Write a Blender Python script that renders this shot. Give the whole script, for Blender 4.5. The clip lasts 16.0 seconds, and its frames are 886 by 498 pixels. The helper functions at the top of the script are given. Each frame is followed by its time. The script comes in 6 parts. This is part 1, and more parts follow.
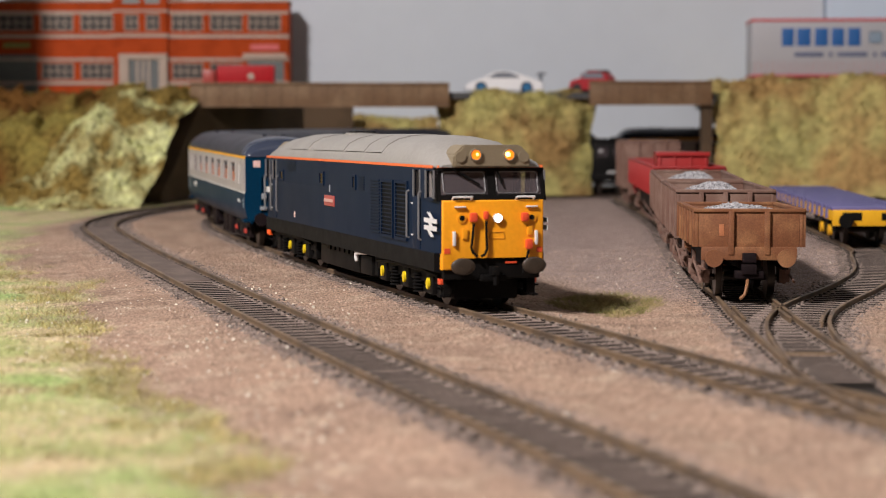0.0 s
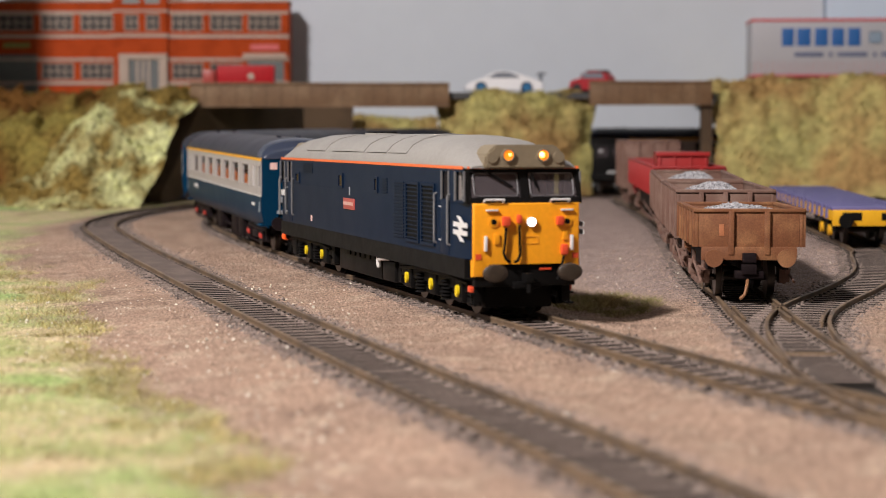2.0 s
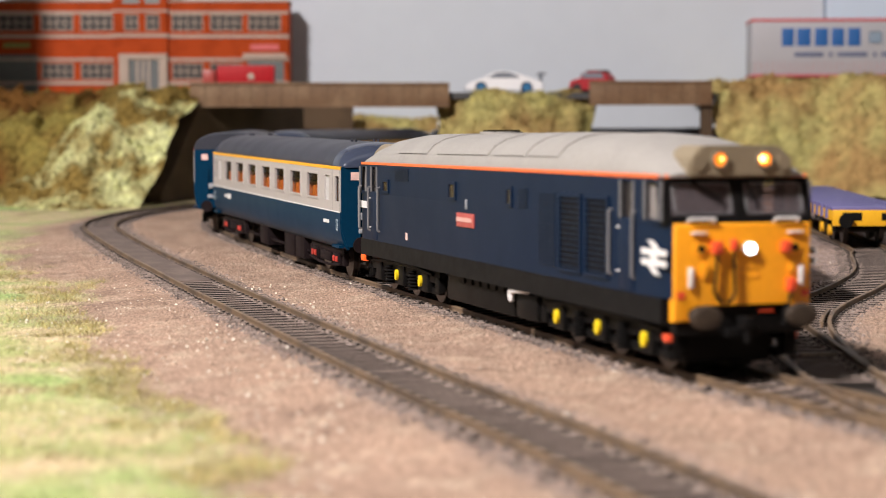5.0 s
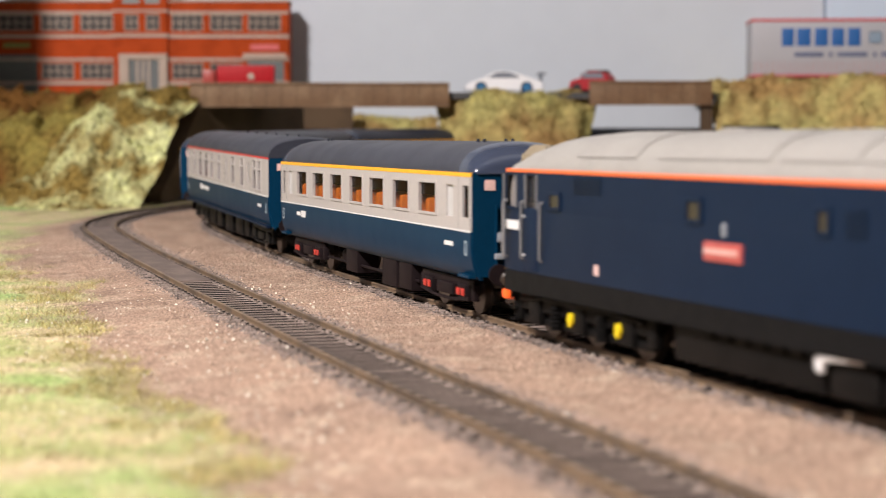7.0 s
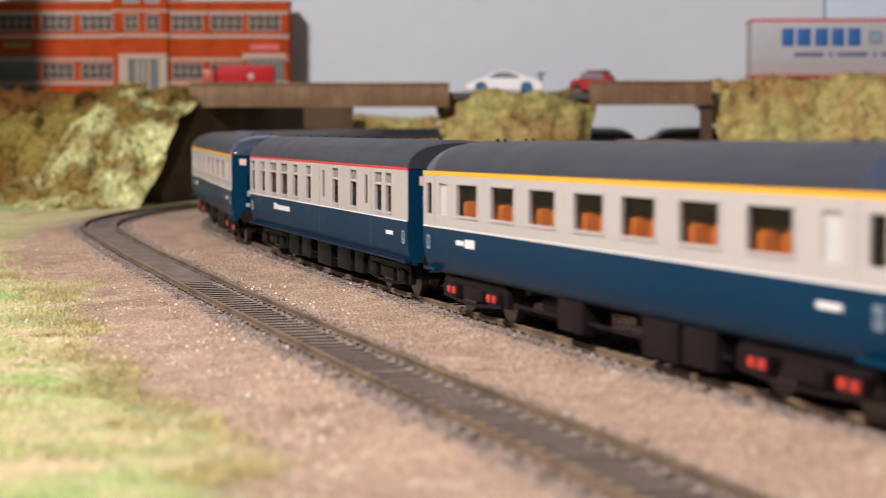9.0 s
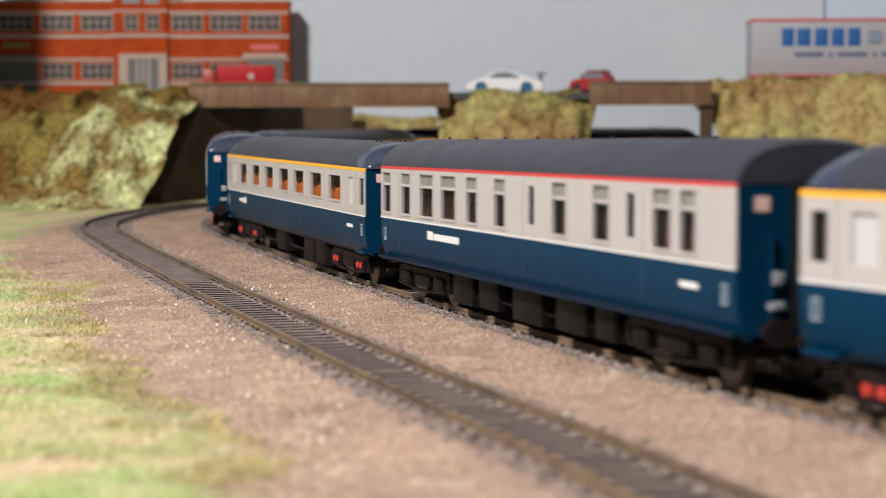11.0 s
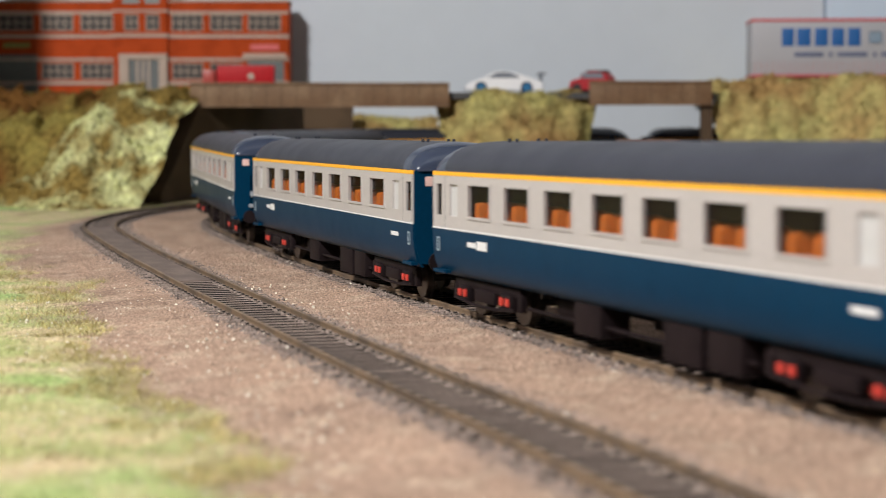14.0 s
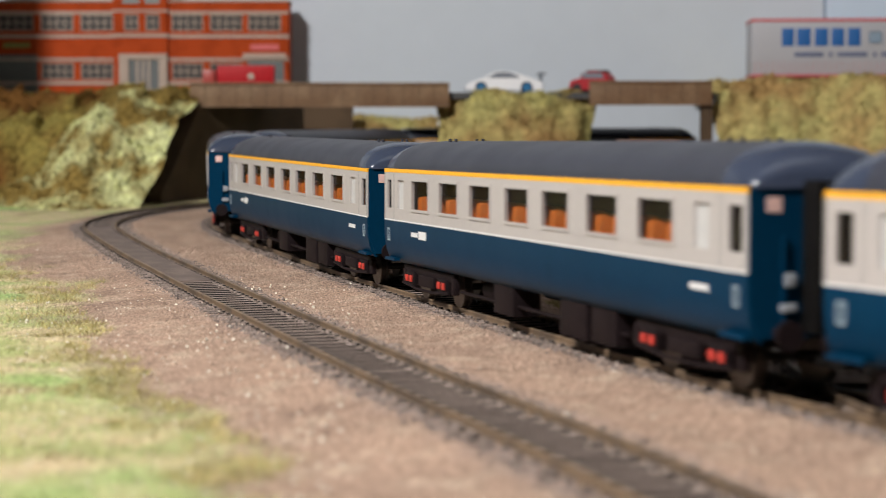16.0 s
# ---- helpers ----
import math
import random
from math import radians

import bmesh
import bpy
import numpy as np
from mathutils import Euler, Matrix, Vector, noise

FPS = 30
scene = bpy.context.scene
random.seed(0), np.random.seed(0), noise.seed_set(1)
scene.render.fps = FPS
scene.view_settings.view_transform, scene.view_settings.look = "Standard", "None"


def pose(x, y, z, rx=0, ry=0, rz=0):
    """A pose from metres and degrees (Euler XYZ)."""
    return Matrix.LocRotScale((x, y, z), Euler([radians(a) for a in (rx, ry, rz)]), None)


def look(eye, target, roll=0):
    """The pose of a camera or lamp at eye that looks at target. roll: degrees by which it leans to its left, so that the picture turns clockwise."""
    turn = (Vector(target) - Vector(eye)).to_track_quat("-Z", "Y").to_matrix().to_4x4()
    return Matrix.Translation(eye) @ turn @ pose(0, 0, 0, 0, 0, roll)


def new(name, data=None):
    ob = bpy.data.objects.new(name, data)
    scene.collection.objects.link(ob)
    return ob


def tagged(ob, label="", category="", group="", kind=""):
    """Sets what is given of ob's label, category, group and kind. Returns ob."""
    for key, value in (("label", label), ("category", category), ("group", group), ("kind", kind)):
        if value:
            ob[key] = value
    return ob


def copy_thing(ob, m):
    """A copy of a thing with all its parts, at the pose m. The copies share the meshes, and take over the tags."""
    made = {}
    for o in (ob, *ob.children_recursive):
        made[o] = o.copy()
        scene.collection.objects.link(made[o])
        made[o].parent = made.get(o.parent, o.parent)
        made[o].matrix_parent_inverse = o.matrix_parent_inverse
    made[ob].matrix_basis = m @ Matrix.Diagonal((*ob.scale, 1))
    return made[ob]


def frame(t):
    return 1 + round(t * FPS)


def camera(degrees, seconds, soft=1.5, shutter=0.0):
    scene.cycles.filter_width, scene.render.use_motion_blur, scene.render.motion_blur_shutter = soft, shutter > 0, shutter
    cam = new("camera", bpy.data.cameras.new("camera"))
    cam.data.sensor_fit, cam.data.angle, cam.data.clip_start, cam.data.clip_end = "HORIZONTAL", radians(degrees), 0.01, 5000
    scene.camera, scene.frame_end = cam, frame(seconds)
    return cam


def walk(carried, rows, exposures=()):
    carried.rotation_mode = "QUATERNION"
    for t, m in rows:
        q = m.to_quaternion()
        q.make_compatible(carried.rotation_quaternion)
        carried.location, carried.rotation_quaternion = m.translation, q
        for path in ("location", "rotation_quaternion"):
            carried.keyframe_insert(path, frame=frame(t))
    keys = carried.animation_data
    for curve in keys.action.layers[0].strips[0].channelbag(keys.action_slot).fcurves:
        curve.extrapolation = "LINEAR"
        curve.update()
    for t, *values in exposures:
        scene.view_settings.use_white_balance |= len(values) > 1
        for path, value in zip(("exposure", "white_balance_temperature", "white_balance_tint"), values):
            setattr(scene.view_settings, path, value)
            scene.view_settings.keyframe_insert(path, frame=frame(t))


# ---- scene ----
# ---- camera ----
cam = camera(28.26, 16.0, soft=0.7, shutter=0.6)
cam.data.dof.use_dof = True
cam.data.dof.focus_distance = 0.62
cam.data.dof.aperture_fstop = 21.0
EYE = pose(0, 0, 0.051, 90 - 3.49, 0, 0)
walk(cam, [(0.0, EYE), (16.0, EYE)], exposures=[(0.0, -0.56, 6500, 10), (1.5, -0.56, 6500, 10), (2.5, -0.40, 6500, 10), (3.5, -0.20, 6500, 10), (7.0, -0.20, 6500, 10), (9.0, -0.28, 6480, 10), (12.0, -0.38, 6250, 4), (16.0, -0.50, 6250, 4)])

# ---- light: a railway room with a hung key lamp and an added overhead fill ----
world = bpy.data.worlds.new("room_air")
world.use_nodes = True
world.node_tree.nodes["Background"].inputs[0].default_value = (0.9, 0.95, 1.0, 1)
world.node_tree.nodes["Background"].inputs[1].default_value = 0.006
scene.world = world


def area_lamp(name, at, to, sx, sy, watts, color):
    d = bpy.data.lights.new(name, "AREA")
    d.shape, d.size, d.size_y, d.energy, d.color = "RECTANGLE", sx, sy, watts, color
    ob = new(name, d)
    ob.matrix_world = look(at, to)
    return ob


area_lamp("key_lamp", (-0.70, -0.22, 1.00), (0.0, 0.70, 0.0), 0.15, 0.15, 57.0, (1.0, 0.912, 0.875))
# Added overhead fill light, with no fixture of its own.
area_lamp("room_lamp", (0.5, 0.4, 2.02), (0.4, 0.6, 0.0), 1.3, 0.5, 3.6, (0.97, 0.95, 1.0))

# ---- materials ----
MM = 0.001


def mat(name, color, rough=0.6, metal=0.0, var=0.12, scale=250.0, bump=0.0, fine=2500.0, color2=None, mixlo=0.45, mixhi=0.62,
        spec=0.5, emit=None, power=0.0, island=0.0, objrand=0.0):
    m = bpy.data.materials.new(name)
    m.use_nodes = True
    nt = m.node_tree
    n, l = nt.nodes, nt.links
    b = n["Principled BSDF"]
    b.inputs["Roughness"].default_value = rough
    b.inputs["Metallic"].default_value = metal
    b.inputs["Specular IOR Level"].default_value = spec
    co = n.new("ShaderNodeTexCoord")
    big = n.new("ShaderNodeTexNoise")
    big.inputs["Scale"].default_value, big.inputs["Detail"].default_value = scale, 5
    l.new(co.outputs["Object"], big.inputs["Vector"])
    small = n.new("ShaderNodeTexNoise")
    small.inputs["Scale"].default_value, small.inputs["Detail"].default_value = fine, 3
    l.new(co.outputs["Object"], small.inputs["Vector"])
    ramp = n.new("ShaderNodeMapRange")
    ramp.inputs[1].default_value, ramp.inputs[2].default_value = mixlo, mixhi
    l.new(big.outputs["Fac"], ramp.inputs[0])
    mix = n.new("ShaderNodeMix")
    mix.data_type = "RGBA"
    mix.inputs[6].default_value = (*color, 1)
    mix.inputs[7].default_value = (*(color2 or [c * (1 - var) for c in color]), 1)
    l.new(ramp.outputs[0], mix.inputs[0])
    hsv = n.new("ShaderNodeHueSaturation")
    val = n.new("ShaderNodeMapRange")
    val.inputs[1].default_value, val.inputs[2].default_value = 0.3, 0.7
    val.inputs[3].default_value, val.inputs[4].default_value = 1 - var, 1 + var
    l.new(small.outputs["Fac"], val.inputs[0])
    src = val.outputs[0]
    for amount, node, sock in ((island, "ShaderNodeNewGeometry", "Random Per Island"), (objrand, "ShaderNodeObjectInfo", "Random")):
        if amount:
            g = n.new(node)
            r = n.new("ShaderNodeMapRange")
            r.inputs[3].default_value, r.inputs[4].default_value = 1 - amount, 1 + amount
            l.new(g.outputs[sock], r.inputs[0])
            mul = n.new("ShaderNodeMath")
            mul.operation = "MULTIPLY"
            l.new(src, mul.inputs[0]), l.new(r.outputs[0], mul.inputs[1])
            src = mul.outputs[0]
    l.new(src, hsv.inputs["Value"])
    l.new(mix.outputs[2], hsv.inputs["Color"])
    l.new(hsv.outputs[0], b.inputs["Base Color"])
    rr = n.new("ShaderNodeMapRange")
    rr.inputs[3].default_value, rr.inputs[4].default_value = max(0.03, rough - 0.08), min(1, rough + 0.08)
    l.new(big.outputs["Fac"], rr.inputs[0])
    l.new(rr.outputs[0], b.inputs["Roughness"])
    if bump:
        bp = n.new("ShaderNodeBump")
        bp.inputs["Strength"].default_value, bp.inputs["Distance"].default_value = bump, 0.0006
        l.new(small.outputs["Fac"], bp.inputs["Height"])
        l.new(bp.outputs[0], b.inputs["Normal"])
    if emit:
        b.inputs["Emission Color"].default_value = (*emit, 1)
        b.inputs["Emission Strength"].default_value = power
    return m


def glass_mat(name, color, rough=0.05, alpha=0.25):
    m = bpy.data.materials.new(name)
    m.use_nodes = True
    b = m.node_tree.nodes["Principled BSDF"]
    b.inputs["Base Color"].default_value = (*color, 1)
    b.inputs["Roughness"].default_value = rough
    b.inputs["Alpha"].default_value = alpha
    return m


NAVY = mat("navy_paint", (0.0048, 0.0140, 0.036), 0.46, var=0.06, scale=40, fine=600, spec=0.13)
RAILBLUE = mat("rail_blue_paint", (0.0020, 0.028, 0.066), 0.38, var=0.06, scale=40, fine=600, spec=0.06)
CREAM = mat("pearl_grey_paint", (0.425, 0.398, 0.385), 0.42, var=0.04, scale=40, fine=600)
YELLOW = mat("warning_yellow_paint", (0.90, 0.36, 0.012), 0.42, var=0.04, scale=60, fine=900)
STRIPE_Y = mat("yellow_line_paint", (0.85, 0.42, 0.02), 0.45, var=0.04)
STRIPE_R = mat("red_line_paint", (0.55, 0.035, 0.04), 0.45, var=0.04)
STRIPE_O = mat("orange_line_paint", (0.80, 0.16, 0.04), 0.45, var=0.04)
ROOFGREY = mat("roof_grey_paint", (0.285, 0.275, 0.26), 0.55, var=0.06, scale=60, fine=900)
HEADGREY = mat("headcode_grey_paint", (0.22, 0.18, 0.12), 0.5, var=0.06)
COACHROOF = mat("dark_grey_roof_paint", (0.034, 0.037, 0.051), 0.46, var=0.08, scale=60, fine=900, spec=0.3)
BLACK = mat("black_plastic", (0.006, 0.0056, 0.0056), 0.55, var=0.2, scale=120, spec=0.12)
UNDER = mat("brown_black_underframe", (0.0135, 0.0088, 0.0100), 0.6, var=0.2, scale=120, spec=0.09)
BUFFER = mat("brown_steel_buffer", (0.045, 0.032, 0.022), 0.45, metal=0.0, var=0.2)
WHITE = mat("white_plastic", (0.72, 0.72, 0.72), 0.4, var=0.04)
HANDRAIL = mat("grey_metal_handrail", (0.20, 0.20, 0.21), 0.4, metal=0.2, var=0.05)
REDP = mat("orange_red_plastic", (0.75, 0.085, 0.03), 0.4, var=0.06)
PLATE = mat("red_nameplate", (0.42, 0.085, 0.075), 0.4, var=0.06)
PLATEBAR = mat("pale_lettering", (0.62, 0.36, 0.32), 0.4, var=0.05)
HUB = mat("yellow_axlebox_paint", (0.80, 0.60, 0.01), 0.45, var=0.06)
GLASS = glass_mat("cab_glazing", (0.13, 0.11, 0.12), 0.06, 0.40)
CLEAR = glass_mat("clear_side_glazing", (0.10, 0.09, 0.09), 0.06, 0.15)
COACHGLASS = glass_mat("coach_glazing", (0.014, 0.008, 0.007), 0.08, 0.24)
FROST = mat("frosted_lavatory_glass", (0.50, 0.50, 0.50), 0.3, var=0.05)
CABIN = mat("cab_interior_grey", (0.36, 0.30, 0.29), 0.7, var=0.15)
SEAT = mat("orange_seat_plastic", (0.90, 0.22, 0.025), 0.6, var=0.15)
AMBER = mat("lit_amber_marker", (0.9, 0.30, 0.02), 0.3, emit=(1.0, 0.22, 0.008), power=1.3)
LAMPWHITE = mat("lit_headlight", (1, 1, 1), 0.3, emit=(0.85, 0.92, 1.0), power=14.0)
DOME = mat("glossy_dark_blue_dome", (0.035, 0.045, 0.075), 0.22, var=0.05)
STEEL = mat("wheel_steel", (0.10, 0.085, 0.075), 0.35, metal=0.8, var=0.1)
RAILM = mat("rusty_brown_rail", (0.17, 0.115, 0.070), 0.6, metal=0.0, var=0.25, scale=60, fine=900, color2=(0.095, 0.066, 0.045))
PANELGAP = mat("shadow_gap_line", (0.09, 0.10, 0.11), 0.6)
SLEEPER = mat("weathered_sleeper_plastic", (0.23, 0.18, 0.155), 0.9, var=0.25, scale=150, bump=0.4, color2=(0.28, 0.215, 0.185), objrand=0.25)
BALLAST = mat("brown_grey_ballast", (0.215, 0.172, 0.150), 0.95, var=0.3, scale=60, island=0.5)
# Near black standing in for shade between sleepers and on their sides.
GAPSHADE = mat("painted_gap_shade", (0.020, 0.015, 0.012), 0.9, var=0.2)
TIMBER = mat("brown_stained_girder", (0.155, 0.085, 0.040), 0.65, var=0.3, scale=35, bump=0.5, fine=500, color2=(0.21, 0.13, 0.07))
DARKWALL = mat("dark_brown_retaining_wall", (0.095, 0.058, 0.030), 0.85, var=0.25, scale=40)
WALLPAINT = mat("pale_blue_grey_wall_paint", (0.58, 0.63, 0.70), 0.85, var=0.015, scale=3, fine=40)
SKYBOARD = mat("sky_blue_board", (0.58, 0.69, 0.82), 0.8, var=0.02, scale=3, fine=40)
ROOMWALL = mat("white_room_paint", (0.72, 0.70, 0.67), 0.9, var=0.02, scale=3, fine=40)
BRICK = mat("orange_red_printed_brick", (0.40, 0.058, 0.0115), 0.85, var=0.14, scale=60, fine=900, spec=0.15, color2=(0.33, 0.047, 0.0095))
STONE = mat("pale_cream_stone_band", (0.43, 0.335, 0.275), 0.75, var=0.06)
WINDARK = mat("dark_window_pane", (0.05, 0.042, 0.038), 0.3, var=0.2)
DOORGREY = mat("grey_green_door", (0.12, 0.13, 0.13), 0.6, var=0.1)
RUST = mat("rusty_brown_wagon_paint", (0.185, 0.070, 0.028), 0.65, var=0.25, scale=90, color2=(0.27, 0.125, 0.052), bump=0.15)
RUST2 = mat("dull_brown_wagon_paint", (0.155, 0.082, 0.06), 0.7, var=0.15, scale=90, color2=(0.21, 0.13, 0.10), bump=0.15)
WAGRED = mat("bright_red_wagon_paint", (0.33, 0.018, 0.018), 0.5, var=0.1, scale=90)
STONELOAD = mat("grey_stone_load", (0.34, 0.34, 0.36), 0.9, var=0.2, island=0.45)
DECKBLUE = mat("violet_blue_deck", (0.15, 0.14, 0.32), 0.55, var=0.1, scale=60)
FLATYEL = mat("flat_wagon_yellow", (0.80, 0.42, 0.015), 0.45, var=0.06)
CARWHITE = mat("white_car_paint", (0.80, 0.80, 0.82), 0.3, var=0.02)
CARRED = mat("red_car_paint", (0.36, 0.012, 0.02), 0.45, var=0.04, spec=0.2)
CARGLASS = mat("grey_car_window", (0.20, 0.22, 0.26), 0.15, var=0.1)
WHEELBLUE = mat("blue_hub_plastic", (0.03, 0.16, 0.34), 0.35, var=0.1)
TYRE = mat("black_tyre", (0.015, 0.015, 0.015), 0.7, var=0.1)
TRAILGREY = mat("pale_grey_trailer_curtain", (0.39, 0.39, 0.43), 0.5, var=0.03, scale=30)
TRAILRED = mat("trailer_red_trim", (0.52, 0.08, 0.09), 0.5, var=0.05)
LETTER = mat("deep_blue_lettering", (0.015, 0.11, 0.36), 0.5, var=0.03)
LETTER2 = mat("slate_blue_small_lettering", (0.13, 0.15, 0.24), 0.5, var=0.03)
ROADM = mat("dark_grey_road", (0.07, 0.07, 0.07), 0.85, var=0.15)


def ground_mat():
    m = bpy.data.materials.new("scenic_earth_and_grass")
    m.use_nodes = True
    n, l = m.node_tree.nodes, m.node_tree.links
    b = n["Principled BSDF"]
    b.inputs["Roughness"].default_value = 0.95
    b.inputs["Specular IOR Level"].default_value = 0.15
    co = n.new("ShaderNodeTexCoord")

    def noise_tex(scale, detail=4):
        t = n.new("ShaderNodeTexNoise")
        t.inputs["Scale"].default_value, t.inputs["Detail"].default_value = scale, detail
        l.new(co.outputs["Object"], t.inputs["Vector"])
        return t.outputs["Fac"]

    def ramp(src, lo, hi, a=0.0, c=1.0):
        r = n.new("ShaderNodeMapRange")
        r.inputs[1].default_value, r.inputs[2].default_value, r.inputs[3].default_value, r.inputs[4].default_value = lo, hi, a, c
        l.new(src, r.inputs[0])
        return r.outputs[0]

    def blend(fac, a, c):
        x = n.new("ShaderNodeMix")
        x.data_type = "RGBA"
        l.new(fac, x.inputs[0])
        for v, s in ((a, x.inputs[6]), (c, x.inputs[7])):
            if isinstance(v, tuple):
                s.default_value = (*v, 1)
            else:
                l.new(v, s)
        return x.outputs[2]

    big, mid, grain = noise_tex(14), noise_tex(90), noise_tex(1100, 3)
    earth = blend(ramp(big, 0.4, 0.62), (0.45, 0.313, 0.234), (0.355, 0.248, 0.188))
    earth = blend(ramp(mid, 0.5, 0.72), earth, (0.515, 0.395, 0.30))
    earth = blend(ramp(noise_tex(38), 0.58, 0.72), earth, (0.28, 0.193, 0.148))
    grass = blend(ramp(mid, 0.42, 0.6), (0.54, 0.52, 0.25), (0.70, 0.58, 0.37))
    grass = blend(ramp(big, 0.50, 0.66), grass, (0.34, 0.56, 0.18))
    grass = blend(ramp(noise_tex(45), 0.6, 0.7), grass, (0.36, 0.27, 0.14))
    at = n.new("ShaderNodeAttribute")
    at.attribute_name = "grass"
    col = blend(at.outputs["Fac"], earth, grass)
    yard = n.new("ShaderNodeAttribute")
    yard.attribute_name = "yard"
    col = blend(yard.outputs["Fac"], col, blend(ramp(mid, 0.4, 0.65), (0.40, 0.315, 0.285), (0.33, 0.255, 0.23)))
    hsv = n.new("ShaderNodeHueSaturation")
    l.new(ramp(grain, 0.30, 0.70, 0.35, 1.65), hsv.inputs["Value"])
    l.new(col, hsv.inputs["Color"])
    l.new(hsv.outputs[0], b.inputs["Base Color"])
    bp = n.new("ShaderNodeBump")
    bp.inputs["Strength"].default_value, bp.inputs["Distance"].default_value = 0.9, 0.0020
    l.new(grain, bp.inputs["Height"])
    l.new(bp.outputs[0], b.inputs["Normal"])
    return m


GROUND = ground_mat()
FOAM = mat("olive_scatter_foam", (0.46, 0.42, 0.165), 0.95, var=0.26, scale=18, fine=160, color2=(0.36, 0.235, 0.095), mixlo=0.40, mixhi=0.60, spec=0.1, bump=0.6)
# Brown scatter, its tones darkened further to carry the left bank's shadow.
FOAMBROWNSHADE = mat("shaded_brown_olive_foam", (0.25, 0.205, 0.055), 0.95, var=0.3, scale=13, fine=220, color2=(0.135, 0.064, 0.017), mixlo=0.40, mixhi=0.60, spec=0.1, bump=0.6)
FOAMLIGHT = mat("pale_green_scatter_foam", (0.60, 0.62, 0.32), 0.95, var=0.35, scale=26, fine=220, color2=(0.23, 0.16, 0.045), mixlo=0.43, mixhi=0.58, spec=0.1, bump=0.6)
BLADE = mat("static_grass_fibre", (0.43, 0.49, 0.22), 0.9, var=0.2, scale=60, color2=(0.66, 0.57, 0.37), spec=0.1, island=0.45)
BLADE3 = mat("golden_straw_fibre", (0.50, 0.42, 0.18), 0.9, var=0.2, scale=60, color2=(0.30, 0.27, 0.10), spec=0.1, island=0.5)
BLADE2 = mat("straw_olive_grass_fibre", (0.27, 0.26, 0.10), 0.9, var=0.2, scale=60, color2=(0.38, 0.30, 0.15), spec=0.1, island=0.5)

# ---- mesh helpers (millimetres in, metres out) ----


def box(bm, x0, x1, y0, y1, z0, z1, bevel=0.0, m=None):
    g = bmesh.ops.create_cube(bm, size=1.0)
    vs = g["verts"]
    for v in vs:
        v.co = Vector((x0 + (v.co.x + 0.5) * (x1 - x0), y0 + (v.co.y + 0.5) * (y1 - y0), z0 + (v.co.z + 0.5) * (z1 - z0)))
        if m:
            v.co = m @ v.co
    if bevel:
        es = list({e for v in vs for e in v.link_edges})
        bmesh.ops.bevel(bm, geom=es, offset=bevel, segments=2, affect="EDGES", profile=0.6)


def cyl(bm, a, b, r, seg=12, r2=None):
    a, b = Vector(a), Vector(b)
    d = b - a
    m = Matrix.Translation((a + b) / 2) @ d.to_track_quat("Z", "Y").to_matrix().to_4x4()
    bmesh.ops.create_cone(bm, cap_ends=True, segments=seg, radius1=r, radius2=r if r2 is None else r2, depth=d.length, matrix=m)


def prism(bm, pts, axis, a, b):
    """Extrudes a closed outline along an axis; outline axes are the other two in order."""
    def put(p, t):
        return {"x": (t, p[0], p[1]), "y": (p[0], t, p[1]), "z": (p[0], p[1], t)}[axis]
    lo = [bm.verts.new(put(p, a)) for p in pts]
    hi = [bm.verts.new(put(p, b)) for p in pts]
    n = len(pts)
    bm.faces.new(lo[::-1]), bm.faces.new(hi)
    for i in range(n):
        bm.faces.new((lo[i], lo[(i + 1) % n], hi[(i + 1) % n], hi[i]))


def loft(bm, rings, closed=True, caps=True):
    vs = [[bm.verts.new(p) for p in r] for r in rings]
    n = len(rings[0])
    for i in range(len(vs) - 1):
        for k in range(n if closed else n - 1):
            bm.faces.new((vs[i][k], vs[i][(k + 1) % n], vs[i + 1][(k + 1) % n], vs[i + 1][k]))
    if caps and closed:
        bm.faces.new(vs[0][::-1]), bm.faces.new(vs[-1])


def tube(bm, pts, r, seg=6):
    for a, b in zip(pts, pts[1:]):
        cyl(bm, a, b, r, seg)


def thing(name, label, category, group="", m=None):
    ob = new(name)
    ob.empty_display_size = 0.01
    if m:
        ob.matrix_world = m
    return tagged(ob, label, category, group)


def finish(bm, name, material, smooth=35):
    bmesh.ops.recalc_face_normals(bm, faces=bm.faces)
    me = bpy.data.meshes.new(name)
    bm.to_mesh(me)
    bm.free()
    me.transform(Matrix.Scale(MM, 4))
    for mm in material if isinstance(material, (list, tuple)) else [material]:
        me.materials.append(mm)
    if smooth:
        me.shade_smooth()
        me.set_sharp_from_angle(angle=radians(smooth))
    return me


def part(name, bm, material, parent, label="", smooth=35):
    ob = new(name, finish(bm, name, material, smooth))
    ob.parent = parent
    if label:
        ob["label"] = label
    return ob


def whole(name, bm, material, label, category, group="", kind="", smooth=35):
    ob = new(name, finish(bm, name, material, smooth))
    return tagged(ob, label, category, group, kind)


def boxes(*rows, bevel=0.0):
    bm = bmesh.new()
    for r in rows:
        box(bm, *r, bevel=bevel)
    return bm


def each(name, rows, material, parent, label="", bevel=0.0):
    """One part for each box row."""
    return [part(name, boxes(r, bevel=bevel), material, parent, label) for r in rows]


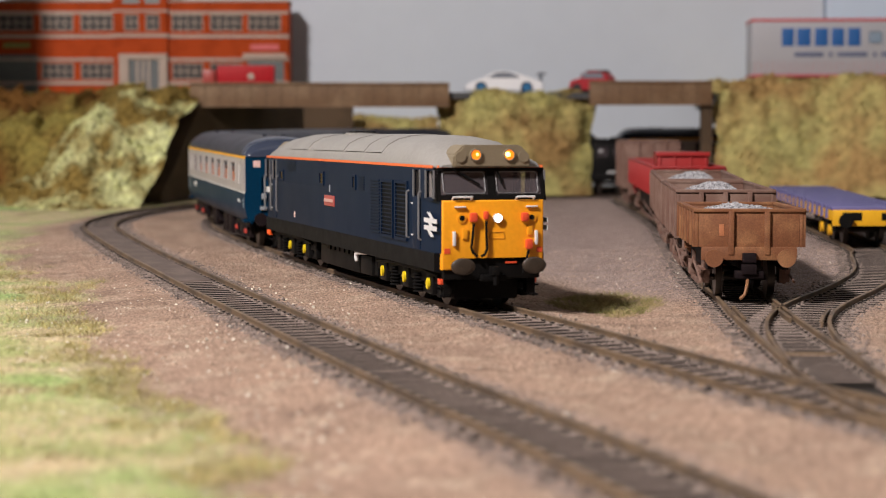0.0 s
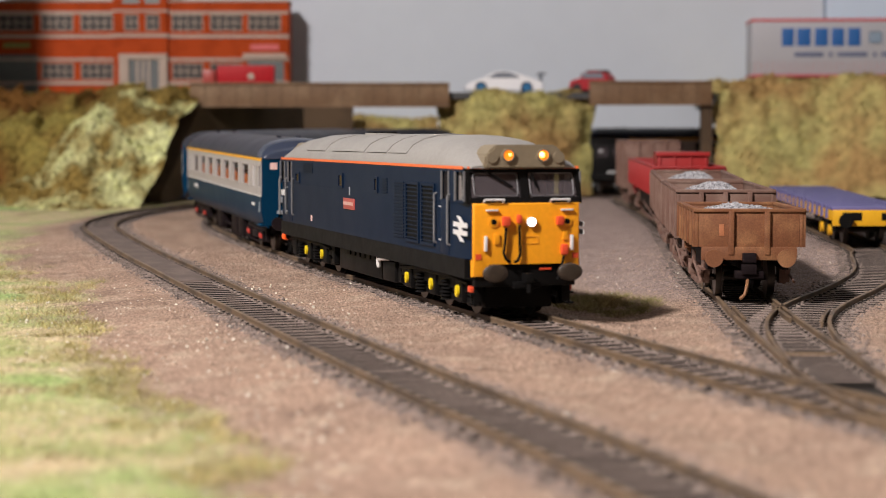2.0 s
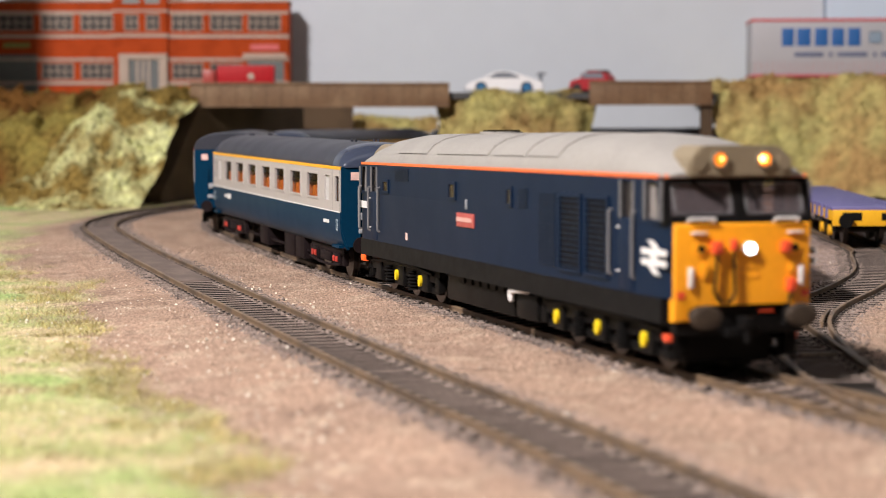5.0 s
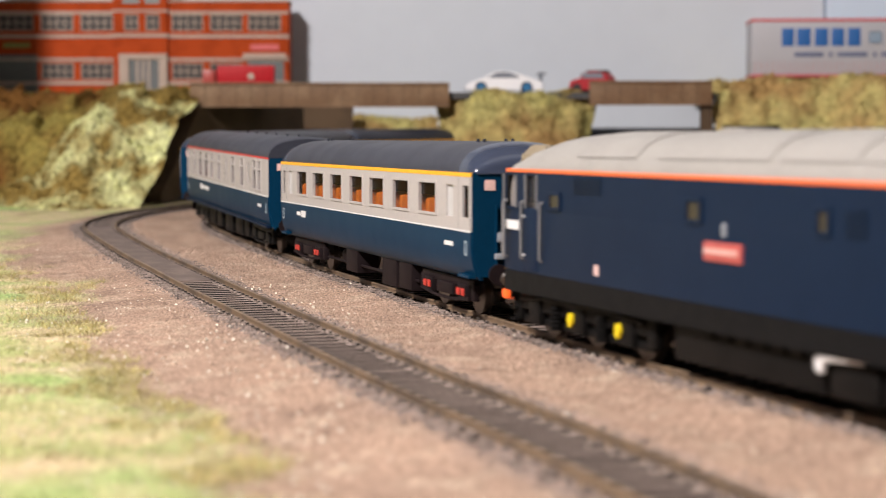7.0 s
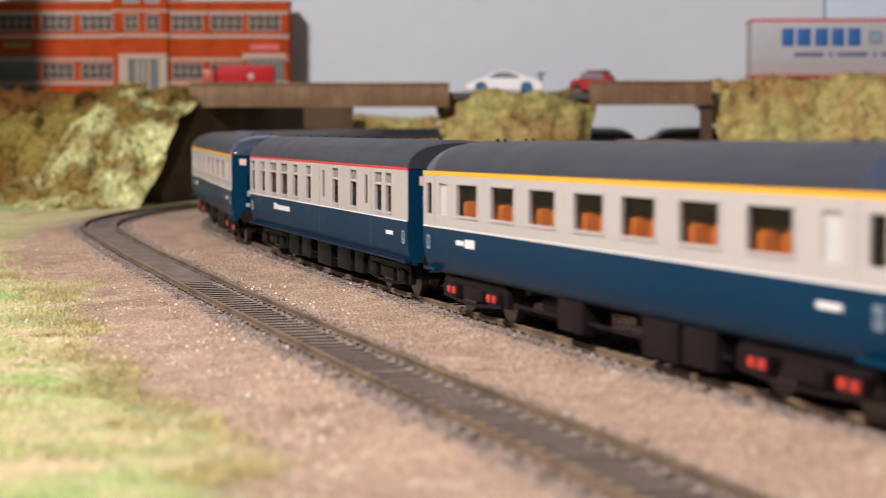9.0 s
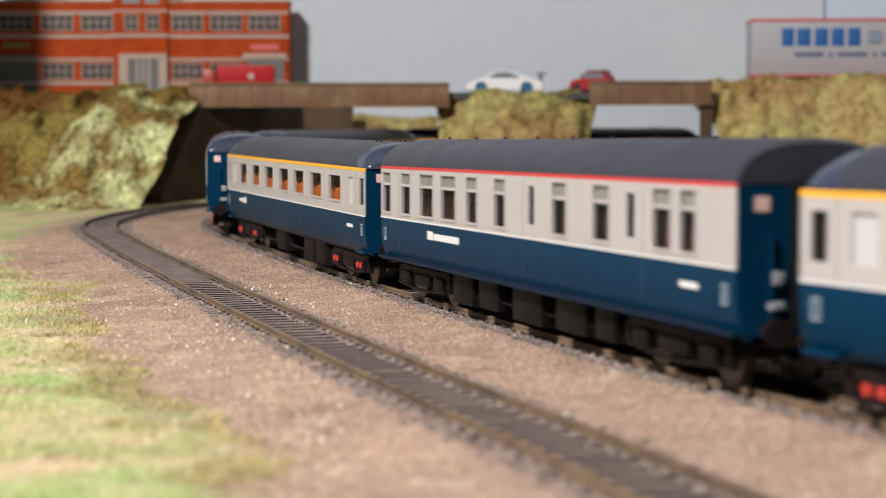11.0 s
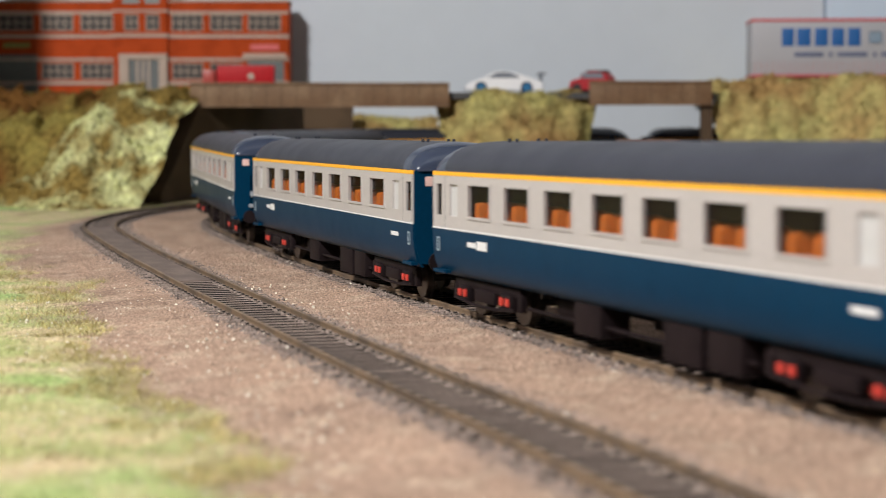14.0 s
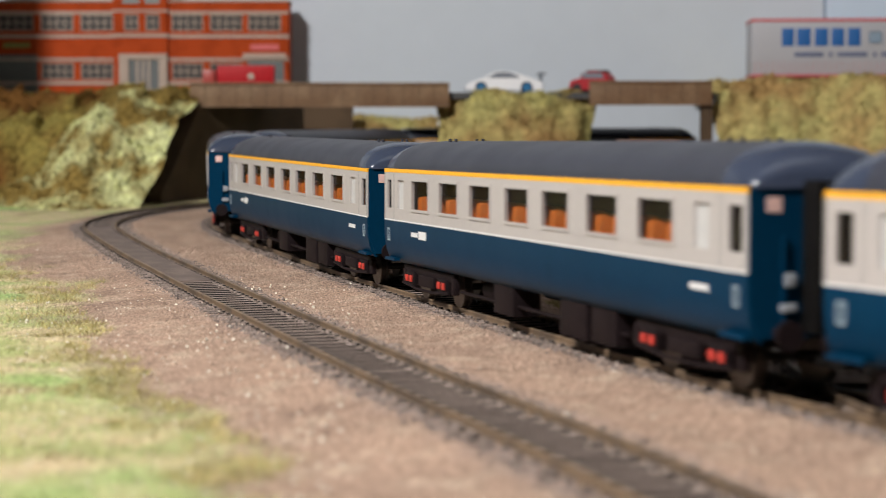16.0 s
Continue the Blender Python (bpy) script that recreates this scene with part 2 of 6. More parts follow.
def pierced(x0, x1, z0, z1, y0, y1, holes):
    """One connected wall with rectangular openings (a, b, c, d) in x and z."""
    bm = bmesh.new()
    xs = sorted({x0, x1, *[h[0] for h in holes], *[h[1] for h in holes]})
    zs = sorted({z0, z1, *[h[2] for h in holes], *[h[3] for h in holes]})
    front = {(i, k): bm.verts.new((x, y0, z)) for i, x in enumerate(xs) for k, z in enumerate(zs)}
    back = {(i, k): bm.verts.new((x, y1, z)) for i, x in enumerate(xs) for k, z in enumerate(zs)}

    def solid(i, k):
        if not (0 <= i < len(xs) - 1 and 0 <= k < len(zs) - 1):
            return False
        x, z = (xs[i] + xs[i + 1]) / 2, (zs[k] + zs[k + 1]) / 2
        return not any(a < x < b and c < z < d for a, b, c, d in holes)
    for i in range(len(xs) - 1):
        for k in range(len(zs) - 1):
            if not solid(i, k):
                continue
            c = [(i, k), (i + 1, k), (i + 1, k + 1), (i, k + 1)]
            bm.faces.new([front[q] for q in c])
            bm.faces.new([back[q] for q in c[::-1]])
            for n, (p, q) in zip(((i, k - 1), (i + 1, k), (i, k + 1), (i - 1, k)), zip(c, c[1:] + c[:1])):
                if not solid(*n):
                    bm.faces.new((front[p], back[p], back[q], front[q]))
    for v in [v for v in bm.verts if not v.link_faces]:
        bm.verts.remove(v)
    return bm


# ---- plan: lines of the tracks, in millimetres ----


def rise(y):
    """Height of the board over the rail top at the front: it climbs towards the back."""
    s = min(1, max(0, (y - 650) / 400))
    return 5.5 * s * s * (3 - 2 * s) + max(0, min(y, 1500) - 1050) * 0.0136


class Line:
    """A smooth curve through plan points, walked by arc length."""
    def __init__(self, pts, n=24):
        p = np.array(pts, float)
        p = np.vstack([2 * p[0] - p[1], p, 2 * p[-1] - p[-2]])
        out = []
        for i in range(1, len(p) - 2):
            a, b, c, d = p[i - 1:i + 3]
            for k in range(n):
                t = k / n
                out.append(0.5 * (2 * b + (c - a) * t + (2 * a - 5 * b + 4 * c - d) * t * t + (3 * b - a - 3 * c + d) * t ** 3))
        out.append(p[-2])
        self.p = np.array(out)
        self.s = np.r_[0, np.cumsum(np.hypot(*np.diff(self.p, axis=0).T))]

    def at(self, s):
        x, y = float(np.interp(s, self.s, self.p[:, 0])), float(np.interp(s, self.s, self.p[:, 1]))
        return Vector((x, y, rise(y)))

    def way(self, s):
        d = self.at(s + 2) - self.at(s - 2)
        return d.normalized()

    def offset(self, q):
        """Signed distance of a plan point, positive to the right of the way."""
        d = np.hypot(self.p[:, 0] - q[0], self.p[:, 1] - q[1])
        i = int(np.argmin(d))
        j, k = max(0, i - 1), min(len(self.p) - 1, i + 1)
        t = self.p[k] - self.p[j]
        return math.copysign(float(d[i]), t[1] * (q[0] - self.p[i][0]) - t[0] * (q[1] - self.p[i][1]))


LEAD = 1500.0  # length of the straight that runs out beside the viewer
main_pts = [(134 + 0.45 * k, 215 - 0.893 * k) for k in (LEAD, 1000, 500, 100)]
main_pts += [(134, 215), (109, 270), (91, 318), (76, 355), (59.4, 400), (27.2, 500), (-4.1, 600), (-35.2, 700), (-67, 800), (-99, 900), (-120, 985), (-130, 1070), (-124, 1140), (-106, 1205)]
main_pts += [(-84, 1270), (-62, 1340), (-36, 1405), (4, 1462), (64, 1494), (140, 1502), (300, 1502), (500, 1502), (1000, 1502), (1800, 1502)]
MAIN = Line(main_pts)
S0 = float(MAIN.s[np.argmin(np.hypot(MAIN.p[:, 0] - 134, MAIN.p[:, 1] - 215))]) - 6.2
NEAR = Line([(150, -60), (98, 90), (62, 185), (41, 240), (21.6, 300), (4.6, 350), (-12.3, 400), (-43.7, 500), (-75, 600), (-105.6, 700), (-138.5, 800), (-170, 900), (-187, 960), (-195, 1004),
             (-198.5, 1045), (-198.5, 1090), (-193, 1140), (-184, 1185), (-166, 1230), (-140, 1290), (-114, 1350), (-88, 1410), (-55, 1475), (0, 1530), (80, 1560), (200, 1569), (600, 1569), (1200, 1569)])
SIDING = Line([(97, 312), (91.5, 332), (89, 350), (88.2, 370), (88.6, 400), (90.5, 435), (94.5, 512), (99, 573), (103, 640), (112, 760), (123, 900), (130, 1000), (134, 1100), (138, 1330)])
BRANCH = Line([(88.6, 400), (92.5, 440), (99, 488), (108, 526), (121, 563), (148, 628), (173, 700), (190, 779), (199, 830), (212, 1050), (222, 1300)])
# ---- room ----


def build_room():
    bm = boxes((-2600, 2600, -2600, 3200, -720, -700))
    whole("floor", bm, mat("grey_carpet", (0.16, 0.15, 0.15), 0.95, var=0.2, scale=20), "grey carpeted room floor", "floor", kind="structure")
    bm = boxes((-2600, 2600, -2600, 3200, 2150, 2170))
    whole("ceiling", bm, ROOMWALL, "white painted room ceiling", "ceiling", kind="structure")
    for nm, r in (("wall_west", (-2620, -2600, -2600, 3200, -700, 2150)), ("wall_east", (2600, 2620, -2600, 3200, -700, 2150)),
                  ("wall_south", (-2600, 2600, -2620, -2600, -700, 2150)), ("wall_north", (-2600, 2600, 3200, 3220, -700, 2150))):
        whole(nm, boxes(r), ROOMWALL, "plain white painted room wall", "wall", kind="structure")
    bm = boxes((-1500, 352, 1640, 1652, -60, 900))
    whole("backdrop", bm, WALLPAINT, "pale blue-grey painted backdrop board behind the layout", "backdrop", kind="structure")
    # Unseen end board, added so its shadow falls on the works' left side.
    bm = boxes((-412, -400, 1365, 1588, -60, 900))
    whole("backdrop", bm, WALLPAINT, "unseen pale grey end board added to shade the brick works", "backdrop", kind="structure")
    bm = boxes((354, 1900, 1636, 1648, -60, 900))
    whole("backdrop", bm, SKYBOARD, "lighter sky-blue backdrop board at the layout's end", "backdrop", kind="structure")


def build_ceiling_lamp(at, label):
    x, y, z = at
    t = thing("ceiling_lamp", label, "lamp", m=pose(x * MM, y * MM, z * MM))
    part("housing", boxes((-150, 150, -150, 150, 20, 50), bevel=4), WHITE, t)
    part("stem", boxes((-12, 12, -12, 12, 50, 2150 - z)), WHITE, t)


# ---- ground ----


def grassiness(x, y):
    o = -NEAR.offset((x, y)) if y > 60 else -60 - x + 60
    n1 = noise.noise(Vector((x * 0.012, y * 0.008, 3.0)))
    n2 = noise.noise(Vector((x * 0.05, y * 0.03, 7.0)))
    edge = 47 if y < 800 else 47 - (y - 800) * 0.08
    g = (o - edge + 22 * n1 + 16 * n2) / 26.0 + 0.30 * noise.noise(Vector((x * 0.09, y * 0.06, 5.0)))
    if y < 300:
        g = min(g, ((x + 52) * 1.0 + (y - 225) * 0.9 + 30 * n1) / 16.0)
    tuft = 0.4 - math.hypot((x - 53) / 20, (y - 585) / 42) + 0.5 * n2
    if o > -20:
        tuft = 0
    return max(0.0, min(0.92, max(g, tuft)))


def ground_height(x, y):
    h = rise(y) - 4.3
    d = min(abs(line.offset((x, y))) for line in (NEAR, MAIN, SIDING, BRANCH)) if -260 < x < 260 and 200 < y < 1400 else 99
    if d < 46:
        k = max(0.0, min(1.0, (46 - d) / 28))
        bed = rise(y) - (4.6 if d < 9.5 else 2.0)
        return h + (bed - h) * k * k * (3 - 2 * k) + 0.25 * noise.noise(Vector((x * 0.15, y * 0.15, 1.5)))
    h += 0.9 * noise.noise(Vector((x * 0.02, y * 0.02, 0.5))) + 0.35 * noise.noise(Vector((x * 0.11, y * 0.11, 1.5)))
    return h


def build_ground():
    xs = np.r_[np.linspace(-1500, -420, 12)[:-1], np.linspace(-420, 420, 169), np.linspace(420, 1900, 16)[1:]]
    ys = np.r_[np.linspace(-400, 140, 10)[:-1], np.linspace(140, 1000, 216), np.linspace(1000, 1640, 70)[1:]]
    bm = bmesh.new()
    grid = [[bm.verts.new((x, y, ground_height(x, y))) for x in xs] for y in ys]
    for j in range(len(ys) - 1):
        for i in range(len(xs) - 1):
            bm.faces.new((grid[j][i], grid[j][i + 1], grid[j + 1][i + 1], grid[j + 1][i]))
    co = [(v.co.x, v.co.y) for v in bm.verts]
    ob = whole("ground", bm, GROUND, "brown gritty scenic earth with pale green scatter grass", "ground", kind="structure", smooth=180)
    a = ob.data.attributes.new("grass", "FLOAT", "POINT")
    b = ob.data.attributes.new("yard", "FLOAT", "POINT")
    ga, ya = [], []
    for x, y in co:
        ga.append(grassiness(x, y))
        d = MAIN.offset((x, y))
        near = min(abs(line.offset((x, y))) for line in (NEAR, MAIN, SIDING, BRANCH)) if -260 < x < 260 and 180 < y < 1400 else 99
        bed = 0.65 * max(0.0, min(1.0, (19 + 5 * noise.noise(Vector((x * 0.08, y * 0.08, 4.0))) - near) / 7))
        ya.append(max(bed, max(0.0, min(1.0, (d - 55) / 30)) * max(0, min(1, (y - 560 + 25 * noise.noise(Vector((x * 0.03, y * 0.03, 0)))) / 60))))
    a.data.foreach_set("value", ga)
    b.data.foreach_set("value", ya)
    bm = boxes((-1500, 1900, -400, 1636, -60, -12))
    whole("baseboard", bm, mat("plywood_board", (0.30, 0.21, 0.13), 0.7, var=0.1, scale=20), "plywood baseboard under the scenery", "board", kind="structure")


def build_grass():
    rnd = random.Random(4)
    for nm, mt, lab, count, test in (
        ("grass", BLADE, "pale green static grass fibres on the earth", 26000, None),
        ("grass", BLADE2, "olive straw-coloured grass tufts beside the track", 2800, 1),
        ("grass", BLADE3, "golden straw fibres along the edge of the grass", 6500, 2),
    ):
        verts, faces = [], []
        made = tries = 0
        while made < count and tries < count * 12:
            tries += 1
            if test is None:
                y = 200 + 700 * rnd.random() ** 1.3
                x = -y * 0.26 + rnd.random() * (y * 0.26 - 5)
                if NEAR.p is None or rnd.random() > grassiness(x, y) * (0.25 + 0.75 * max(0, min(1, 0.5 + 1.6 * noise.noise(Vector((x * 0.03, y * 0.03, 9)))))):
                    continue
                h = 0.6 + 1.1 * rnd.random()
            elif test == 2:
                y = 240 + 560 * rnd.random()
                x = -y * 0.26 + rnd.random() * (y * 0.26 - 5)
                g = grassiness(x, y)
                if not 0.12 < g < 0.80 or noise.noise(Vector((x * 0.06, y * 0.05, 4))) < -0.05:
                    continue
                h = 0.9 + 1.9 * rnd.random()
            else:
                a, r = rnd.random() * 6.283, rnd.random() ** 0.6
                x, y = 54 + math.cos(a) * r * 19, 588 + math.sin(a) * r * 42
                if noise.noise(Vector((x * 0.08, y * 0.08, 2))) < -0.15:
                    continue
                h = (1.5 + 4.0 * rnd.random()) * (1.1 - 0.6 * r)
            a = rnd.random() * 6.283
            w = 0.12
            lean = h * (0.5 + 1.5 * rnd.random())
            la = rnd.random() * 6.283
            z = ground_height(x, y) - 0.2
            i = len(verts)
            verts += [(x - w * math.cos(a), y - w * math.sin(a), z), (x + w * math.cos(a), y + w * math.sin(a), z), (x + lean * math.cos(la), y + lean * math.sin(la), z + h)]
            faces.append((i, i + 1, i + 2))
            made += 1
        me = bpy.data.meshes.new(nm)
        me.from_pydata([(v[0] * MM, v[1] * MM, v[2] * MM) for v in verts], [], faces)
        me.materials.append(mt)
        tagged(new(nm, me), lab, "grass", kind="stuff")


def stones(name, label, pts, material, lo, hi, seed, parent=None):
    """Many small rough stones as one mesh."""
    rnd = random.Random(seed)
    base = [Vector(v) for v in ((1, 0, 0), (-1, 0, 0), (0, 1, 0), (0, -1, 0), (0, 0, 1), (0, 0, -0.6))]
    tri = ((0, 2, 4), (2, 1, 4), (1, 3, 4), (3, 0, 4), (2, 0, 5), (1, 2, 5), (3, 1, 5), (0, 3, 5))
    verts, faces = [], []
    for x, y, z in pts:
        r = lo + (hi - lo) * rnd.random() ** 2
        e = Euler((rnd.random() * 6, rnd.random() * 6, rnd.random() * 6)).to_matrix()
        i = len(verts)
        for v in base:
            p = e @ (v * (r * (0.7 + 0.6 * rnd.random())))
            verts.append(((x + p.x) * MM, (y + p.y) * MM, (z + p.z * 0.8) * MM))
        faces += [(i + a, i + b, i + c) for a, b, c in tri]
    me = bpy.data.meshes.new(name)
    me.from_pydata(verts, [], faces)
    me.materials.append(material)
    ob = new(name, me)
    if parent:
        ob.parent = parent
        ob["kind"] = "stuff"
        return ob
    return tagged(ob, label, "gravel", kind="stuff")


def build_gravel():
    rnd = random.Random(11)
    pts = []
    for line, s0, s1, n in ((NEAR, 250, 1150, 12000), (MAIN, S0 + 30, S0 + 800, 10000), (SIDING, 0, 420, 3500), (BRANCH, 0, 420, 3000)):
        for _ in range(n):
            s = s0 + (s1 - s0) * rnd.random()
            off = rnd.choice((-1, 1)) * (rnd.gauss(7.2, 0.8) if rnd.random() < 0.4 else rnd.gauss(12, 2.6))
            p, w = line.at(s), line.way(s)
            x, y = p.x + w.y * off, p.y - w.x * off
            pts.append((x, y, rise(y) - 2.0 if abs(off) < 10 else ground_height(x, y)))
    stones("ballast", "brown-grey loose ballast grains along the tracks", pts, BALLAST, 0.3, 1.05, 5)
    pts = []
    for _ in range(42000):
        y = 200 + 650 * rnd.random() ** 0.8
        x = -0.25 * y + 0.52 * y * rnd.random()
        if grassiness(x, y) > 0.5:
            continue
        pts.append((x, y, ground_height(x, y)))
    stones("grit", "fine tan grit scattered over the bare earth", pts, mat("tan_grit", (0.42, 0.30, 0.23), 0.9, var=0.2, island=0.42), 0.16, 0.52, 6)
    fl = [(x, y, z + 0.5) for x, y, z in pts[:110]]
    for _ in range(500):
        y = 200 + 450 * rnd.random()
        x = -0.25 * y + 0.2 * y * rnd.random()
        fl.append((x, y, ground_height(x, y) + 0.6))
    stones("flecks", "tiny pale flecks lying on the earth and grass", fl, mat("pale_fleck", (0.85, 0.80, 0.68), 0.5), 0.22, 0.62, 8)


# ---- tracks ----
RAILPROFILE = [(-0.8, -2.5), (0.8, -2.5), (0.8, -2.2), (0.3, -1.8), (0.3, -0.7), (0.55, -0.55), (0.55, -0.05), (0.45, 0), (-0.45, 0), (-0.55, -0.05), (-0.55, -0.55), (-0.3, -0.7), (-0.3, -1.8), (-0.8, -2.2)]


def rail_mesh(bm, line, off, s0, s1, step=6.0):
    rings = []
    n = max(2, int((s1 - s0) / step))
    for i in range(n + 1):
        s = s0 + (s1 - s0) * i / n
        p, w = line.at(s), line.way(s)
        side = Vector((w.y, -w.x, 0)).normalized()
        rings.append([p + side * (off + a) + Vector((0, 0, b)) for a, b in RAILPROFILE])
    loft(bm, rings)


def build_track(line, s0, s1, label, sleepers, pitch=7.5, gauge=8.75, bare=0.0):
    t = thing("railway_track", label, "track")
    for off in (-gauge, gauge):
        bm = bmesh.new()
        rail_mesh(bm, line, off, s0, s1)
        part("rail", bm, RAILM, t, smooth=30)
    if not sleepers:
        return t
    bm = bmesh.new()
    box(bm, -1.3, 1.3, -15.2, 15.2, -4.2, -1.75, bevel=0.2)
    for o in (-8.75, 8.75):
        for d in (-1.5, 1.5):
            box(bm, -0.8, 0.8, o + d - 0.45, o + d + 0.45, -1.95, -1.2)
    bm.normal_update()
    # Sides take the near-black as painted shade; only upward faces stay pale.
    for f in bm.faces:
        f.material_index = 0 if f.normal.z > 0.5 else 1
    me = finish(bm, "sleeper", [SLEEPER, GAPSHADE], 0)
    # Near-black strip paints shade into the gaps along the whole track.
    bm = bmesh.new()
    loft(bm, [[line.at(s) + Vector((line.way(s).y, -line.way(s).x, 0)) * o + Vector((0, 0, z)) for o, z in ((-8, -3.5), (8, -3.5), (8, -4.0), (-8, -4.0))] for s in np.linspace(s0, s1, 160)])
    part("track_web", bm, GAPSHADE, t, "near-black strip painting the shade between the sleepers")
    rnd = random.Random(2)
    s = s0 + bare + pitch / 2
    k = 0
    while s < s1 and k < 296:
        p, w = line.at(s), line.way(s)
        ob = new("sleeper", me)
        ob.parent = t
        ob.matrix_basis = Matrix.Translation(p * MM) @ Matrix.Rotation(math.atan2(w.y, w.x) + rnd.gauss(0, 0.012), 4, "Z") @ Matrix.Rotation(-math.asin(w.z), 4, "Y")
        s += pitch
        k += 1
    return t


def build_tracks():
    t = build_track(NEAR, 120, 2050, "brown weathered railway track bending away through bare earth", True)
    s0, s1 = (float(NEAR.s[np.argmin(np.abs(NEAR.p[:400, 1] - y))]) for y in (664, 985))
    bm = bmesh.new()
    loft(bm, [[NEAR.at(s) + Vector((NEAR.way(s).y, -NEAR.way(s).x, 0)) * o + Vector((0, 0, z)) for o, z in ((-6.7, -1.35), (6.7, -1.35), (6.7, -2.2), (-6.7, -2.2))] for s in np.linspace(s0, s1, 60)])
    part("infill_panel", bm, mat("grey_brown_infill", (0.115, 0.088, 0.076), 0.9, var=0.25, scale=90, bump=0.4, color2=(0.17, 0.13, 0.112)), t, "smooth grey-brown infill between the rails")
    build_track(MAIN, S0 - 120, float(MAIN.s[-1]) - 300, "brown weathered main railway track that the train runs on", True)
    build_track(SIDING, 0, float(SIDING.s[-1]), "weathered siding track under the parked wagons", True, bare=72)
    t = build_track(BRANCH, 0, float(BRANCH.s[-1]), "weathered track curving off at the points", True, bare=75)
    for off, s0, s1, line in ((6.6, 199, 244, SIDING), (-6.6, 199, 234, SIDING), (6.6, 100, 140, BRANCH)):
        bm = bmesh.new()
        rail_mesh(bm, line, off, s0, s1)
        part("check_rail", bm, RAILM, t)
    p = SIDING.at(122)
    part("tie_bar", boxes((p.x - 9, p.x + 13, p.y - 1.2, p.y + 1.2, -3.4, -1.0), bevel=0.2), RAILM, t)


# ---- rolling stock ----


def mirror_y(rows):
    out = []
    for x0, x1, y0, y1, z0, z1 in rows:
        out += [(x0, x1, y0, y1, z0, z1), (x0, x1, -y1, -y0, z0, z1)]
    return out


def wheelset(parent, x, r=6.8, spun=None):
    bm = bmesh.new()
    for s in (-1, 1):
        cyl(bm, (0, s * 7.6, 0), (0, s * 9.6, 0), r, 20)
        cyl(bm, (0, s * 7.2, 0), (0, s * 7.7, 0), r + 0.7, 20)
    cyl(bm, (0, -13, 0), (0, 13, 0), 1.1, 8)
    ob = part("wheelset", bm, STEEL, parent)
    ob.location = (x * MM, 0, r * MM)
    if spun is not None:
        spun.append((ob, x, r))
    return ob


def section(x, w, zlo, ztop, zc, k=1.0):
    """A body ring at x: half width w, from zlo to the roof at ztop, cant rail at zc."""
    h = ztop - zc
    prof = [(w * 0.97, zlo), (w, zlo + 5), (w, zc - 6), (w * 0.985, zc), (w * 0.93, zc + h * 0.32), (w * 0.78, zc + h * 0.63), (w * 0.5, zc + h * 0.87), (0, ztop)]
    return prof


